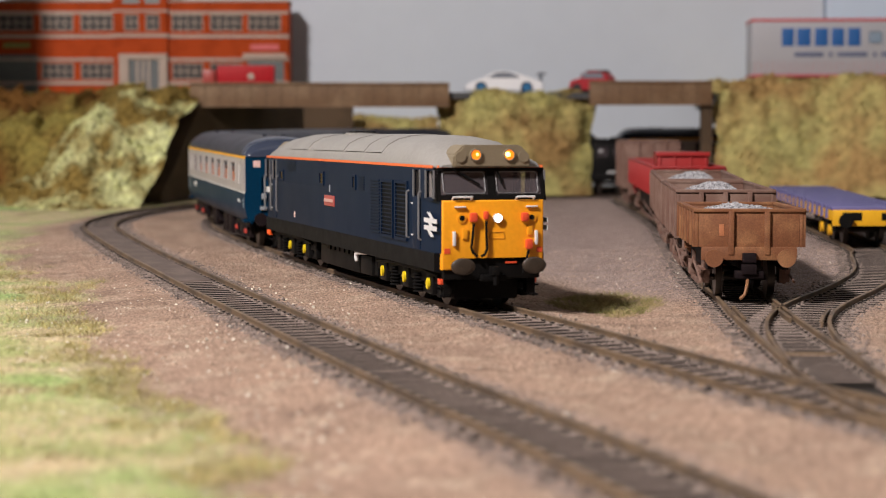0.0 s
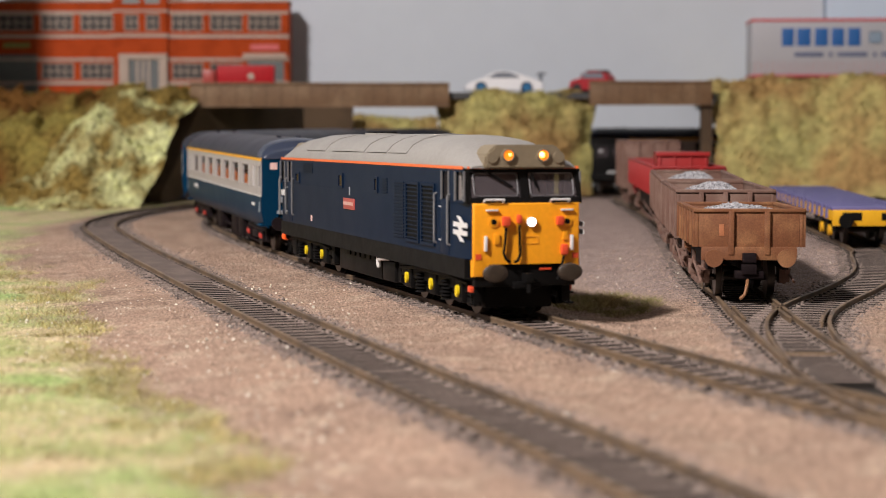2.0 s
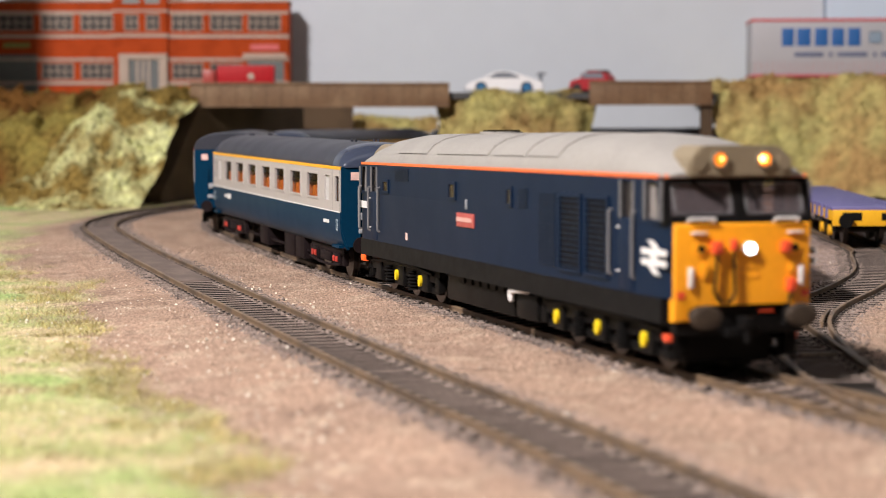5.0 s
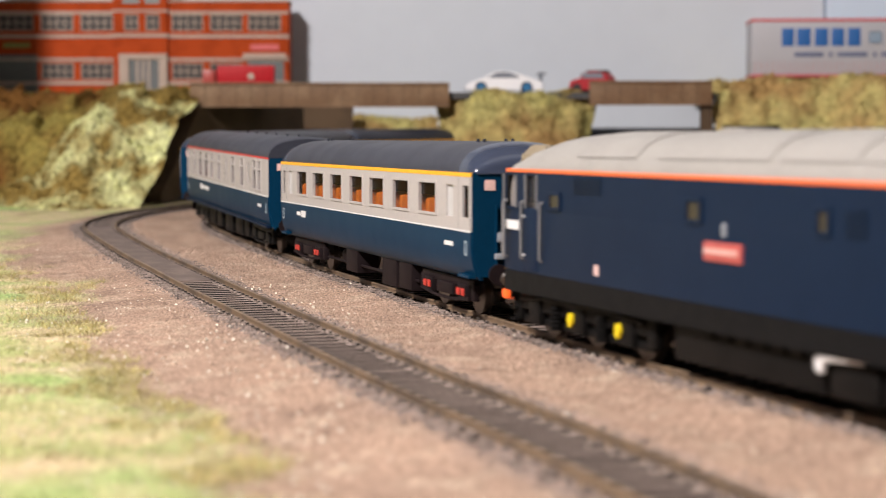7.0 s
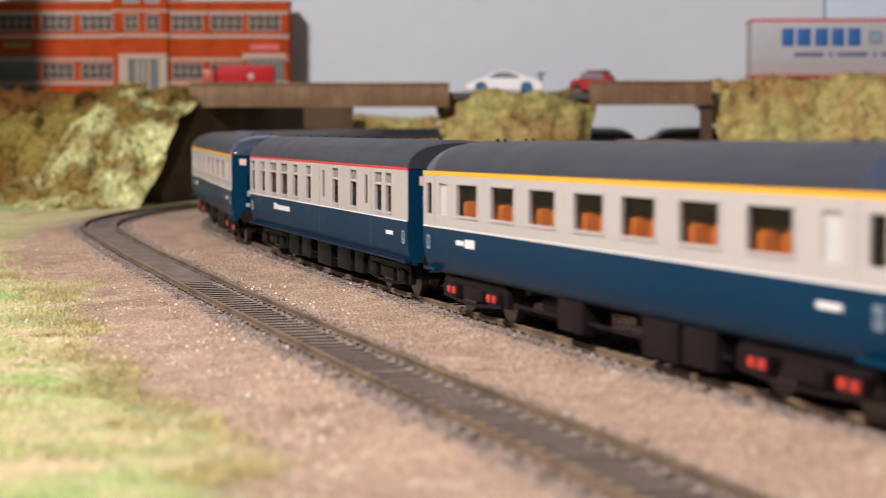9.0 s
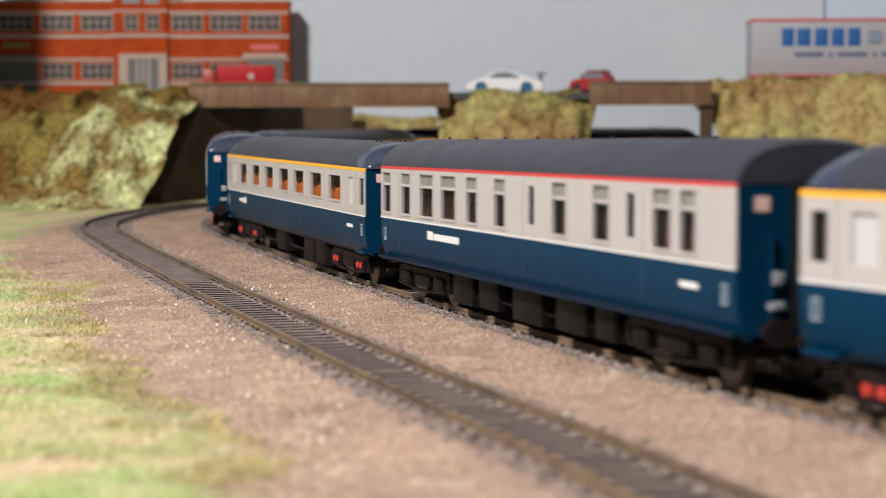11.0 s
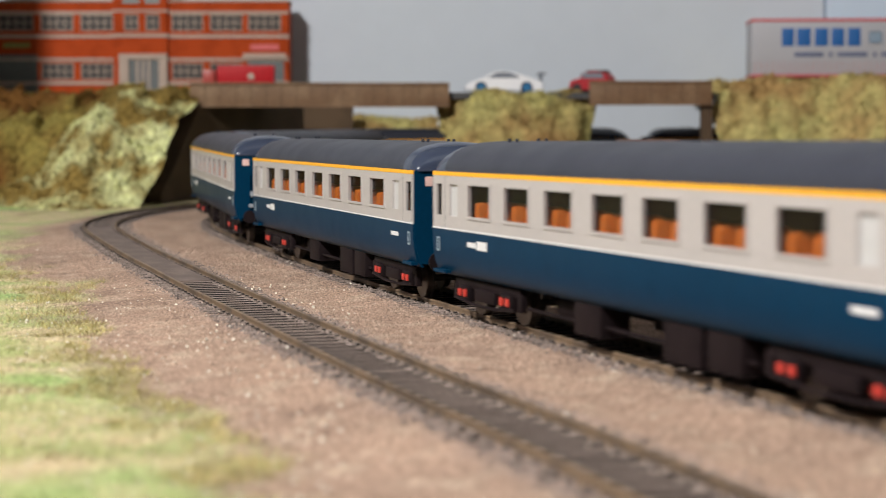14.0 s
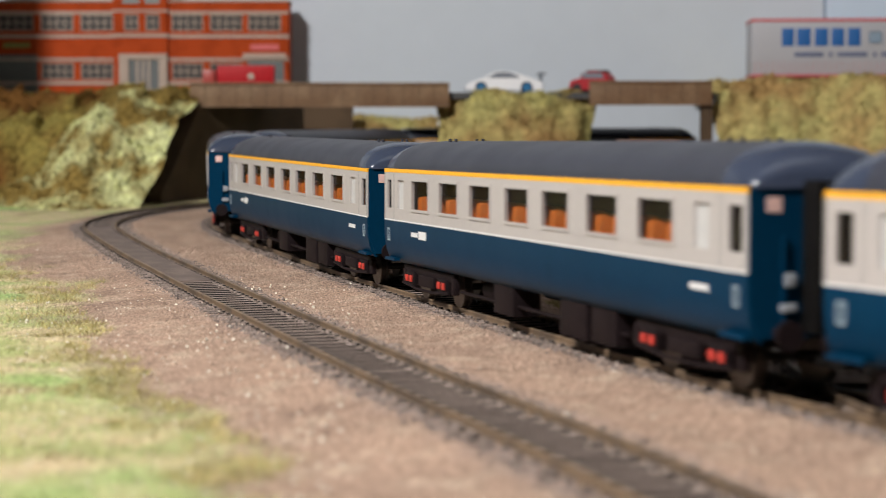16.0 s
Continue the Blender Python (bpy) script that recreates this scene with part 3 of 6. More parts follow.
def build_loco(m=None):
    t = thing("diesel_locomotive", "dark blue model diesel locomotive with yellow front and grey roof", "locomotive")
    spun = []
    L, W, ZB, ZC = 129.0, 17.9, 12.0, 43.2
    # body shell below the cant rail, with a nose slightly narrower than the sides
    bm = bmesh.new()
    out = [(-L, -16.5), (-L + 10, -W), (L - 10, -W), (L, -16.5), (L, 16.5), (L - 10, W), (-L + 10, W), (-L, 16.5)]
    prism(bm, out, "z", 17.2, 33.3)
    part("body", bm, NAVY, t, "dark navy blue body side")
    bm = bmesh.new()
    mid = [(-L + 34, -W), (L - 34, -W), (L - 34, W), (-L + 34, W)]
    prism(bm, mid, "z", 33.3, ZC)
    part("upper_body", bm, NAVY, t)
    bm = bmesh.new()
    low = [(-L + 3, -W + 0.1), (L - 3, -W + 0.1), (L - 3, W - 0.1), (-L + 3, W - 0.1)]
    prism(bm, low, "z", 11.6, 17.2)
    part("solebar", bm, mat("charcoal_lower_band", (0.0065, 0.0068, 0.0078), 0.5, var=0.1, spec=0.1), t, "black lower body band")
    for s in (1, -1):
        # cab: pillars and cab roof frame round real openings
        x0, x1 = s * (L - 34), s * (L - 1.0)
        a, b = min(x0, x1), max(x0, x1)
        for sy in (-1, 1):
            holes = [(*sorted((s * p0, s * p1)), 34.0, 42.3) for p0, p1 in ((L - 25.3, L - 17.2), (L - 11.8, L - 4.6))]
            part("cab_side", pierced(*sorted((s * (L - 34), s * (L - 3.6))), 33.2, ZC, *sorted((sy * W, sy * (W - 1.2))), holes), NAVY, t, smooth=0)
        bm = bmesh.new()
        for sy in (-1, 1):
            prism(bm, [(s * (L - 4.2), 33.2), (s * (L - 1.0), 33.2), (s * (L - 3.4), ZC), (s * (L - 6.4), ZC)], "y", sy * 16.9 - 0.9, sy * 16.9 + 0.9)
        prism(bm, [(s * (L - 1.6), 33.3), (s * (L - 0.2), 33.3), (s * (L - 3.0), ZC), (s * (L - 4.4), ZC)], "y", -1.2, 1.2)
        prism(bm, [(s * (L - 1.8), 33.3), (s * (L - 0.1), 33.3), (s * (L - 0.5), 35.0), (s * (L - 2.2), 35.0)], "y", -17.0, 17.0)
        prism(bm, [(s * (L - 4.2), 42.2), (s * (L - 2.6), 42.2), (s * (L - 2.8), ZC), (s * (L - 4.4), ZC)], "y", -17.0, 17.0)
        part("windscreen_frame", bm, BLACK, t, "black windscreen surround")
        for y0, y1 in ((-16.2, -1.0), (1.0, 16.2)):
            bm = bmesh.new()
            prism(bm, [(s * (L - 1.5), 34.8), (s * (L - 1.2), 34.8), (s * (L - 3.5), 42.3), (s * (L - 3.8), 42.3)], "y", y0, y1)
            part("windscreen", bm, GLASS, t, "dark cab windscreen")
            bm = bmesh.new()
            e = 1.5
            tube(bm, [(s * (L - 1.0 - 2.3 * (z - 34.8) / 7.5), y, z) for y, z in ((y0 + e, 35.4), (y1 - e, 35.4), (y1 - e * 0.6, 36.2), (y1 - e * 0.6, 41.2), (y1 - e, 41.9), (y0 + e, 41.9), (y0 + e * 0.6, 41.2), (y0 + e * 0.6, 36.2), (y0 + e, 35.4))], 0.16, 5)
            part("windscreen_rim", bm, HANDRAIL, t, "thin silver windscreen rim")
            c = y0 + 9 if y0 < 0 else y0 + 6
            bm = bmesh.new()
            cyl(bm, (s * (L - 2.5), c - 5, 43.0), (s * (L - 1.3), c + 3.5 * (1 if y0 < 0 else -1) * 1, 38.0), 0.32, 6)
            part("wiper", bm, BLACK, t)
        for sy in (-1, 1):
            for p0, p1 in ((L - 25.1, L - 17.3), (L - 11.7, L - 2.5)):
                q0, q1 = sorted((s * p0, s * p1))
                y0, y1 = sorted((sy * (W - 0.9), sy * (W - 0.6)))
                part("side_window", boxes((q0, q1, y0, y1, 33.9, 42.4)), CLEAR, t)
                f = boxes((q0, q0 + 0.6, sy * W - 0.35, sy * W + 0.15, 33.8, 42.5), (q1 - 0.6, q1, sy * W - 0.35, sy * W + 0.15, 33.8, 42.5))
                part("window_frame", f, HANDRAIL, t)
            # a pale curtain inside the side window
            q0, q1 = sorted((s * (L - 11.0), s * (L - 5)))
            part("curtain", boxes(*[(q0 + i * 1.2, q0 + i * 1.2 + 0.8, *sorted((sy * (W - 1.8), sy * (W - 1.0))), 34, 42.2) for i in range(int((q1 - q0) / 1.2))], bevel=0.15), CREAM, t, "pale cab curtain")
        q0, q1 = sorted((s * (L - 33), s * (L - 24)))
        part("cab_interior", boxes((q0, q1, -15, 15, 33.3, 42.9), (min(s * (L - 24), s * (L - 5)), max(s * (L - 24), s * (L - 5)), -15, 15, 33.3, 34.6)), CABIN, t, "grey-brown cab interior")
        for y in (-8, 8):
            q0, q1 = sorted((s * (L - 19), s * (L - 15)))
            part("cab_seat", boxes((q0, q1, y - 3, y + 3, 34.6, 39.5), bevel=0.6), CABIN, t)
        # yellow front
        bm = bmesh.new()
        pts = [(-16.4, 12.2), (-12.4, 12.2), (-12.2, 15.6), (-11.5, 16.3), (11.5, 16.3), (12.2, 15.6), (12.4, 12.2), (16.4, 12.2), (16.4, 33.4), (-16.4, 33.4)]
        q0, q1 = sorted((s * (L - 1.6), s * (L + 0.7)))
        prism(bm, pts, "x", q0, q1)
        es = [e for e in bm.edges if abs(e.verts[0].co.x - e.verts[1].co.x) < 1e-6 and abs(abs(e.verts[0].co.x) - (L + 0.7)) < 1e-4]
        bmesh.ops.bevel(bm, geom=es, offset=0.6, segments=3, affect="EDGES", profile=0.5)
        part("front_panel", bm, YELLOW, t, "warm yellow front end panel")
        fx = s * (L + 0.7)

        def fbox(y0, y1, z0, z1, d0=-0.2, d1=0.5, bev=0.12):
            q = sorted((fx + s * d0, fx + s * d1))
            return boxes((q[0], q[1], y0, y1, z0, z1), bevel=bev)

        def disc(y, z, r, depth, seg=18):
            b2 = bmesh.new()
            cyl(b2, (fx - s * 0.2, y, z), (fx + s * depth, y, z), r, seg)
            return b2
        hb = disc(1.3 * s, 27.9, 1.45, 0.9, 24)
        part("headlight", hb, WHITE, t)
        part("headlight_lens", disc(1.3 * s, 27.9, 1.15, 1.1, 24), LAMPWHITE if s > 0 else GLASS, t, "lit white headlight" if s > 0 else "unlit headlight")
        for y in (-10.2, 12.4):
            part("lamp_socket", disc(y * s, 28.0, 1.5, 0.35), YELLOW, t)
            part("lamp_socket", disc(y * s, 28.0, 0.8, 0.5), BLACK, t, "small black lamp socket")
        for y, z, w, h in ((-6.6, 28.2, 1.25, 1.45), (-2.6, 28.8, 0.8, 1.3), (10.0, 28.2, 1.2, 1.35), (11.4, 19.8, 1.15, 1.6)):
            b2 = fbox(y * s - w, y * s + w, z - h, z + h, -0.2, 1.6, 0.7)
            part("jumper_socket", b2, REDP, t, "orange-red jumper cable socket")
        for pts in (((-6.6, 26.4), (-6.9, 22.5), (-7.4, 19.0), (-6.6, 17.2), (-5.4, 16.4)), ((-2.6, 27), (-2.5, 22), (-2.3, 18.5), (-3.0, 16.8), (-4.2, 16.3)), ((11.2, 18.0), (10.4, 14.5), (9.4, 11.0))):
            b2 = bmesh.new()
            tube(b2, [(fx + s * 0.9, y * s, z) for y, z in pts], 0.42)
            part("jumper_cable", b2, BLACK, t, "black hanging jumper cable")
        b2 = bmesh.new()
        arch = [(-2.6, 21.6), (-2.6, 22.6), (-1.9, 23.5), (0.2, 23.6), (2.0, 23.6), (2.3, 21.6), (-2.6, 21.6)]
        tube(b2, [(fx, y * s + 1.4 * s, z) for y, z in arch], 0.2, 5)
        part("hatch", b2, mat("shaded_yellow_rim", (0.72, 0.28, 0.01), 0.5), t)
        for y0, y1, z in ((-13.0, -7.0, 34.4), (7.5, 13.2, 34.4)):
            b2 = bmesh.new()
            ya, yb = y0 * s, y1 * s
            tube(b2, [(fx - s * 0.6, ya, z - 0.8), (fx + s * 0.5, ya, z), (fx + s * 0.5, yb, z), (fx - s * 0.6, yb, z - 0.8)], 0.3)
            part("handrail", b2, WHITE, t, "white handrail")
        for y0, y1, z in ((-12.6, -9.0, 31.4), (10.5, 14.2, 31.4)):
            part("lamp_iron", fbox(min(y0 * s, y1 * s), max(y0 * s, y1 * s), z - 0.25, z + 0.25, 0, 0.8, 0.1), WHITE, t, "white bar")
        for y in (-12.7, 13.8):
            part("handrail", fbox(y * s - 0.45, y * s + 0.45, 19.6, 24.0, 0, 0.9, 0.2), WHITE, t, "white upright handrail")
        part("lamp_bracket", fbox(-9.2 * s - 0.8, -9.2 * s + 0.8, 21.6, 24.6, 0, 0.5), YELLOW, t)
        part("lamp_bracket", fbox(11.8 * s - 0.8, 11.8 * s + 0.8, 22.6, 25.6, 0, 0.5), YELLOW, t)
        for y in (-14.8, 15.0):
            part("warning_label", fbox(y * s - 0.9, y * s + 0.9, 17.2, 18.8, 0, 0.15, 0), REDP, t)
        # headcode box
        bm = bmesh.new()
        q0, q1 = sorted((s * (L - 13), s * (L - 0.6)))
        prism(bm, [(-12.6, 43.3), (12.6, 43.3), (12.2, 47.2), (9.2, 50.2), (-9.2, 50.2), (-12.2, 47.2)], "x", q0, q1)
        es = [e for e in bm.edges]
        bmesh.ops.bevel(bm, geom=es, offset=0.5, segments=2, affect="EDGES")
        part("headcode_box", bm, HEADGREY, t, "brown-grey headcode box")
        for y in (-5.9, 4.9):
            b2 = bmesh.new()
            cyl(b2, (s * (L - 1.2), y * s + 0.5 * s, 47.2), (s * (L - 0.1), y * s + 0.5 * s, 47.2), 1.55, 18)
            lamp = part("marker_light", b2, AMBER if s > 0 else GLASS, t, "lit amber marker light" if s > 0 else "unlit marker light")
            b2 = bmesh.new()
            loft(b2, [[(s * (L + d), y * s + 0.5 * s + q * math.cos(i * 0.3491), 47.2 + q * math.sin(i * 0.3491)) for i in range(18)] for d, q in ((-1.2, 1.95), (0.1, 1.9), (0.1, 1.5), (-0.2, 1.5))], caps=False)
            part("lamp_rim", b2, HEADGREY, lamp)
            if s > 0:
                b2 = bmesh.new()
                c = y * s + (1.0 if y < 0 else 0.0)
                bmesh.ops.create_icosphere(b2, subdivisions=2, radius=0.85 if y > 0 else 0.5, matrix=Matrix.Translation((s * (L - 0.2), c, 47.3)))
                part("bulb", b2, mat("lit_warm_bulb", (1, 0.8, 0.4), 0.3, emit=(1.0, 0.55, 0.12), power=9.0 if y > 0 else 4.0), lamp, "glowing warm bulb")
        for y in (-10.2, 10.2):
            b2 = bmesh.new()
            cyl(b2, (s * (L - 1.2), y, 46.6), (s * (L - 0.2), y, 46.6), 1.7, 16)
            part("lamp_cover", b2, HEADGREY, t)
        # buffer beam and buffers
        part("buffer_beam", boxes(tuple([*sorted((s * (L - 3), s * (L - 0.2))), -15.5, 15.5, 9.2, 16.2]), bevel=0.4), BLACK, t, "black buffer beam")
        for y in (-11.4, 11.4):
            b2 = bmesh.new()
            cyl(b2, (s * (L - 1), y, 13.6), (s * (L + 5.6), y, 13.6), 1.7, 12)
            part("buffer_shank", b2, BLACK, t)
            b2 = bmesh.new()
            rings = []
            for d, k in ((5.4, 0.9), (5.7, 1.0), (6.2, 1.0), (6.6, 0.85), (6.75, 0.5)):
                rings.append([(s * (L + d), y + 3.8 * k * math.cos(i / 24 * 6.2832), 13.6 + 2.6 * k * math.sin(i / 24 * 6.2832)) for i in range(24)])
            loft(b2, rings)
            part("buffer", b2, BUFFER, t, "oval brown steel buffer")
        b2 = bmesh.new()
        box(b2, *sorted((s * (L - 0.5), s * (L + 4))), -1.2, 1.2, 10.5, 13.2, bevel=0.3)
        cyl(b2, (s * (L + 3), 0, 12.6), (s * (L + 3), 0, 7.5), 0.8, 8)
        box(b2, *sorted((s * (L - 1), s * (L + 1.5))), -4, 4, 8.6, 10.6, bevel=0.3)
        part("coupling", b2, BLACK, t, "black drawhook coupling")
        # Plain black block added to close the gap below the beam.
        part("air_dam", boxes(tuple([*sorted((s * (L - 12), s * (L - 6))), -10.5, 10.5, 2.4, 9.6]), bevel=0.8), BLACK, t, "black block below the buffer beam")
        part("beam_stripe", boxes(tuple([*sorted((s * (L - 0.3), s * (L + 0.15))), *sorted((4.2 * s, 7.8 * s)), 13.9, 14.5])), REDP, t)
        for y in (-14.6, 14.6):
            if s > 0:
                part("step", boxes(tuple([*sorted((s * (L - 6.4), s * (L - 3.6))), y - 1.2, y + 1.2, 7.4, 9.2]), bevel=0.3), REDP, t, "red brake-gear step")
            b2 = bmesh.new()
            for dx in (0, 2.2):
                tube(b2, [(s * (L - 3 - dx), y, 11), (s * (L - 3 - dx), y, 3.4)], 0.35)
            for z in (3.6, 6.6):
                box(b2, *sorted((s * (L - 5.6), s * (L - 2.6))), y - 1.4, y + 1.4, z, z + 0.5)
            part("foot_step", b2, BLACK, t)
    # roof
    bm = bmesh.new()
    rings = []
    def roof_ring(x, w, zc, zt):
        h = zt - zc
        half = [(w, zc), (w * 0.985, zc + h * 0.12), (w * 0.93, zc + h * 0.36), (w * 0.80, zc + h * 0.64), (w * 0.60, zc + h * 0.84), (w * 0.33, zc + h * 0.96), (0, zt)]
        full = half + [(-a, b) for a, b in half[-2::-1]]
        return [(x, a, b) for a, b in full] + [(x, -w, zc - 0.4), (x, w, zc - 0.4)]
    for x, w, zt in ((-L + 2.0, 15.9, 44.6), (-L + 6, 17.2, 47.2), (-L + 14, 17.6, 50.2), (-L + 26, 17.8, 52.4), (-L + 40, 17.8, 53.2), (L - 40, 17.8, 53.2), (L - 26, 17.8, 52.4), (L - 14, 17.6, 50.2), (L - 6, 17.2, 47.2), (L - 2.0, 15.9, 44.6)):
        rings.append(roof_ring(x, w, ZC + 0.6, zt))
    loft(bm, rings)
    part("roof", bm, ROOFGREY, t, "pale grey roof", smooth=50)
    for a, b in ((40, 62), (12, 38), (-40, 8), (-82, -50)):
        bm = bmesh.new()
        rows = []
        for x in (a, a + 0.01, b - 0.01, b):
            up = 0.35 if x not in (a, b) else -0.2
            r = [(y * (17.8 + up), ZC + 0.6 + (53.2 + up - ZC - 0.6) * z) for y, z in ((0.93, 0.36), (0.80, 0.64), (0.60, 0.84), (0.33, 0.96), (0, 1.0), (-0.33, 0.96), (-0.60, 0.84), (-0.80, 0.64), (-0.93, 0.36))]
            rows.append([(x, p, q) for p, q in r])
        loft(bm, rows, closed=False)
        part("roof_panel", bm, ROOFGREY, t, smooth=60)
    bm = bmesh.new()
    cyl(bm, (-28, 0, 52.4), (-28, 0, 54.0), 6.5, 24)
    part("roof_fan", bm, ROOFGREY, t)
    each("fan_grille", [(-33.4 + i * 2.0, -32.6 + i * 2.0, -4, 4, 53.9, 54.5) for i in range(6)], BLACK, t)
    each("cant_line", mirror_y([(-L + 4.5, L - 4.5, W - 0.2, W + 0.12, ZC - 0.1, ZC + 0.75)]) + [(L - 4.6, L - 3.0, -16.6, 16.6, ZC - 0.1, ZC + 0.75), (-L + 3.0, -L + 4.6, -16.6, 16.6, ZC - 0.1, ZC + 0.75)], STRIPE_O, t, "thin orange cantrail line")
    # side details: louvres, doors, windows, plates
    for sy in (-1, 1):
        y0 = sy * W

        def side(x0, x1, z0, z1, d=0.25, bev=0.0):
            q = sorted((y0 - sy * 0.2, y0 + sy * d))
            return boxes((x0, x1, q[0], q[1], z0, z1), bevel=bev)
        each("louvre", [(51.5, 63.5, *sorted((y0 - sy * 0.1, y0 + sy * 0.35)), 20.0 + i * 1.1, 20.55 + i * 1.1) for i in range(17)], NAVY, t)
        for x0, x1 in ((66.2, 81.0), (83.6, 97.8)):
            fr = pierced(x0, x1, 19.2, 38.4, *sorted((y0 - sy * 0.1, y0 + sy * 0.6)), [(x0 + 0.9, x1 - 0.9, 20.1, 37.5)])
            gr = part("grille", fr, NAVY, t, "dark blue radiator grille")
            part("grille_back", boxes((x0 + 0.8, x1 - 0.8, *sorted((y0, y0 + sy * 0.1)), 20, 37.6)), BLACK, gr)
            for i in range(13):
                z = 20.5 + i * 1.32
                part("grille_slat", boxes((x0 + 0.8, x1 - 0.8, *sorted((y0 + sy * 0.05, y0 + sy * 0.5)), z, z + 0.36)), NAVY, gr)
        for x in (99.3, 112.6, -100.5, -112.6, -124.0, -130.0 + 5):
            b2 = bmesh.new()
            yy = y0 + sy * 0.9
            tube(b2, [(x, y0, 35.6), (x, yy, 35.2), (x, yy, 20.9), (x, y0, 20.5)], 0.34)
            part("handrail", b2, HANDRAIL, t, "grey metal door handrail")
        for s in (-1, 1):
            q0, q1 = sorted((s * 103.6, s * 112.0))
            part("cab_door", boxes((q0, q1, *sorted((y0 - sy * 0.1, y0 + sy * 0.18)), 17.6, 33.6), bevel=0.08), NAVY, t)
            for z in (21.5, 31.5):
                part("door_hinge", side(q0 - 0.9, q0 + 0.6, z, z + 0.4, 0.5), WHITE, t)
        for x0, x1, z0, z1 in ((-96.5, -89.0, 33.8, 38.4), (-24.0, -16.8, 33.8, 39.2), (27.0, 31.8, 33.6, 39.0)):
            fr = pierced(x0, x1, z0, z1, *sorted((y0 - sy * 0.1, y0 + sy * 0.5)), [(x0 + 0.9, x1 - 0.9, z0 + 0.8, z1 - 0.8)])
            w = part("porthole", fr, NAVY, t)
            part("glazing", boxes((x0 + 0.8, x1 - 0.8, *sorted((y0, y0 + sy * 0.12)), z0 + 0.7, z1 - 0.7)), mat("brown_tinted_glazing", (0.035, 0.028, 0.020), 0.15), w)
        vq = sorted((y0 - sy * 0.1, y0 + sy * 0.3))
        each("vent_slat", [(36.4, 43.4, *vq, 33.8 + i * 0.9, 34.25 + i * 0.9) for i in range(6)] + [(-82, -66, *vq, 38.4 + i * 0.7, 38.75 + i * 0.7) for i in range(6)], NAVY, t)
        pl = part("nameplate", side(-15.6, 0.0, 26.4, 30.4, 0.4, 0.1), PLATE, t, "red nameplate with pale raised edge")
        part("lettering", boxes((-15.5, -1.5, *sorted((y0 + sy * 0.35, y0 + sy * 0.5)), 27.9, 29.1)), PLATEBAR, pl)
        part("crest", side(-8.3, -6.9, 31.6, 34.4, 0.2, 0.15), mat("pale_crest", (0.28, 0.30, 0.33), 0.4), t, "small pale crest")
        part("overhead_warning", side(-69.6, -67.4, 19.4, 21.8, 0.1), mat("pink_white_flash", (0.8, 0.55, 0.5), 0.5), t)
        part("number_bar", side(-127.5, -116.0, 28.0, 30.4, 0.1), WHITE, t, "white numerals as a plain bar")
        # arrow emblem as plain bars and slanted strokes, heading to the front
        for s in (1,):
            c = 122.5 * s
            b2 = bmesh.new()
            yy = sorted((y0, y0 + sy * 0.12))
            for z in (24.7, 27.0):
                prism(b2, [(c - 6.6, z - 0.7), (c + 6.6, z - 0.7), (c + 6.6, z + 0.7), (c - 6.6, z + 0.7)], "y", yy[0], yy[1])
            for pts in (((-4.4, 24.6), (-1.2, 24.6), (3.6, 22.1), (0.2, 22.1)), ((4.4, 27.0), (1.2, 27.0), (-3.6, 29.5), (-0.2, 29.5)), ((-3.6, 27.0), (-0.2, 27.0), (3.6, 24.6), (0.2, 24.6))):
                prism(b2, [(c + a * s * (1 if sy < 0 else -1) * s, z) for a, z in pts], "y", yy[0] + 0.01, yy[1] + 0.01)
            part("emblem", b2, WHITE, t, "white painted arrow emblem")
    # underframe and bogies
    part("fuel_tank", boxes((-34, 26, -15.2, 15.2, 3.4, 11.8), bevel=0.8), BLACK, t, "black fuel tank")
    each("tank_rib", mirror_y([(-20 + i * 7, -16 + i * 7, 15, 15.8, 9.6, 11.4) for i in range(6)]), BLACK, t)
    part("air_cylinder", boxes((28, 44, -15.6, 15.6, 3.6, 10.8), bevel=1.2), BLACK, t)
    b2 = bmesh.new()
    for sy in (-1, 1):
        tube(b2, [(27, sy * 16.5, 8.2), (27.5, sy * 16.6, 10.6), (31, sy * 16.8, 11.2), (41, sy * 16.8, 11.8), (43, sy * 16.6, 13.4)], 0.75, 8)
        tube(b2, [(27, sy * 16.5, 8.2), (25.6, sy * 16.4, 9.4), (26.4, sy * 16.5, 11.4)], 0.7, 8)
    part("pipe", b2, WHITE, t, "white pipe beside the tank")
    for s in (-1, 1):
        bx = 85.3 * s
        bg = new("bogie")
        bg.parent = t
        bg.location = (bx * MM, 0, 0)
        bg.empty_display_size = 0.01
        bg["label"] = "black six-wheel bogie with yellow axlebox covers"
        for sy in (-1, 1):
            part("bogie_frame", boxes(*[(a, b, *sorted((sy * c, sy * d)), e0, e1) for a, b, c, d, e0, e1 in ((-41, 41, 12.2, 14.4, 6.8, 11.4), (-38, 38, 11.4, 13.6, 3.2, 5.2), (-41, -37, 12.2, 14.6, 4.2, 9), (37, 41, 12.2, 14.6, 4.2, 9))], bevel=0.4), BLACK, bg)
        for sy in (-1, 1):
            for i, x in enumerate((-27, 0, 27)):
                part("axlebox", boxes((x - 3.4, x + 3.4, *sorted((sy * 12.5, sy * 15.2)), 3.4, 10.2), bevel=0.7), BLACK, bg)
                if s > 0 or x > -20:
                    b2 = bmesh.new()
                    cyl(b2, (x + (-3.0 if s < 0 else 0), sy * 15.0, 6.8), (x + (-3.0 if s < 0 else 0), sy * 16.0, 6.8), 1.2, 14)
                    for v in b2.verts:
                        v.co.z = 6.8 + (v.co.z - 6.8) * 1.5
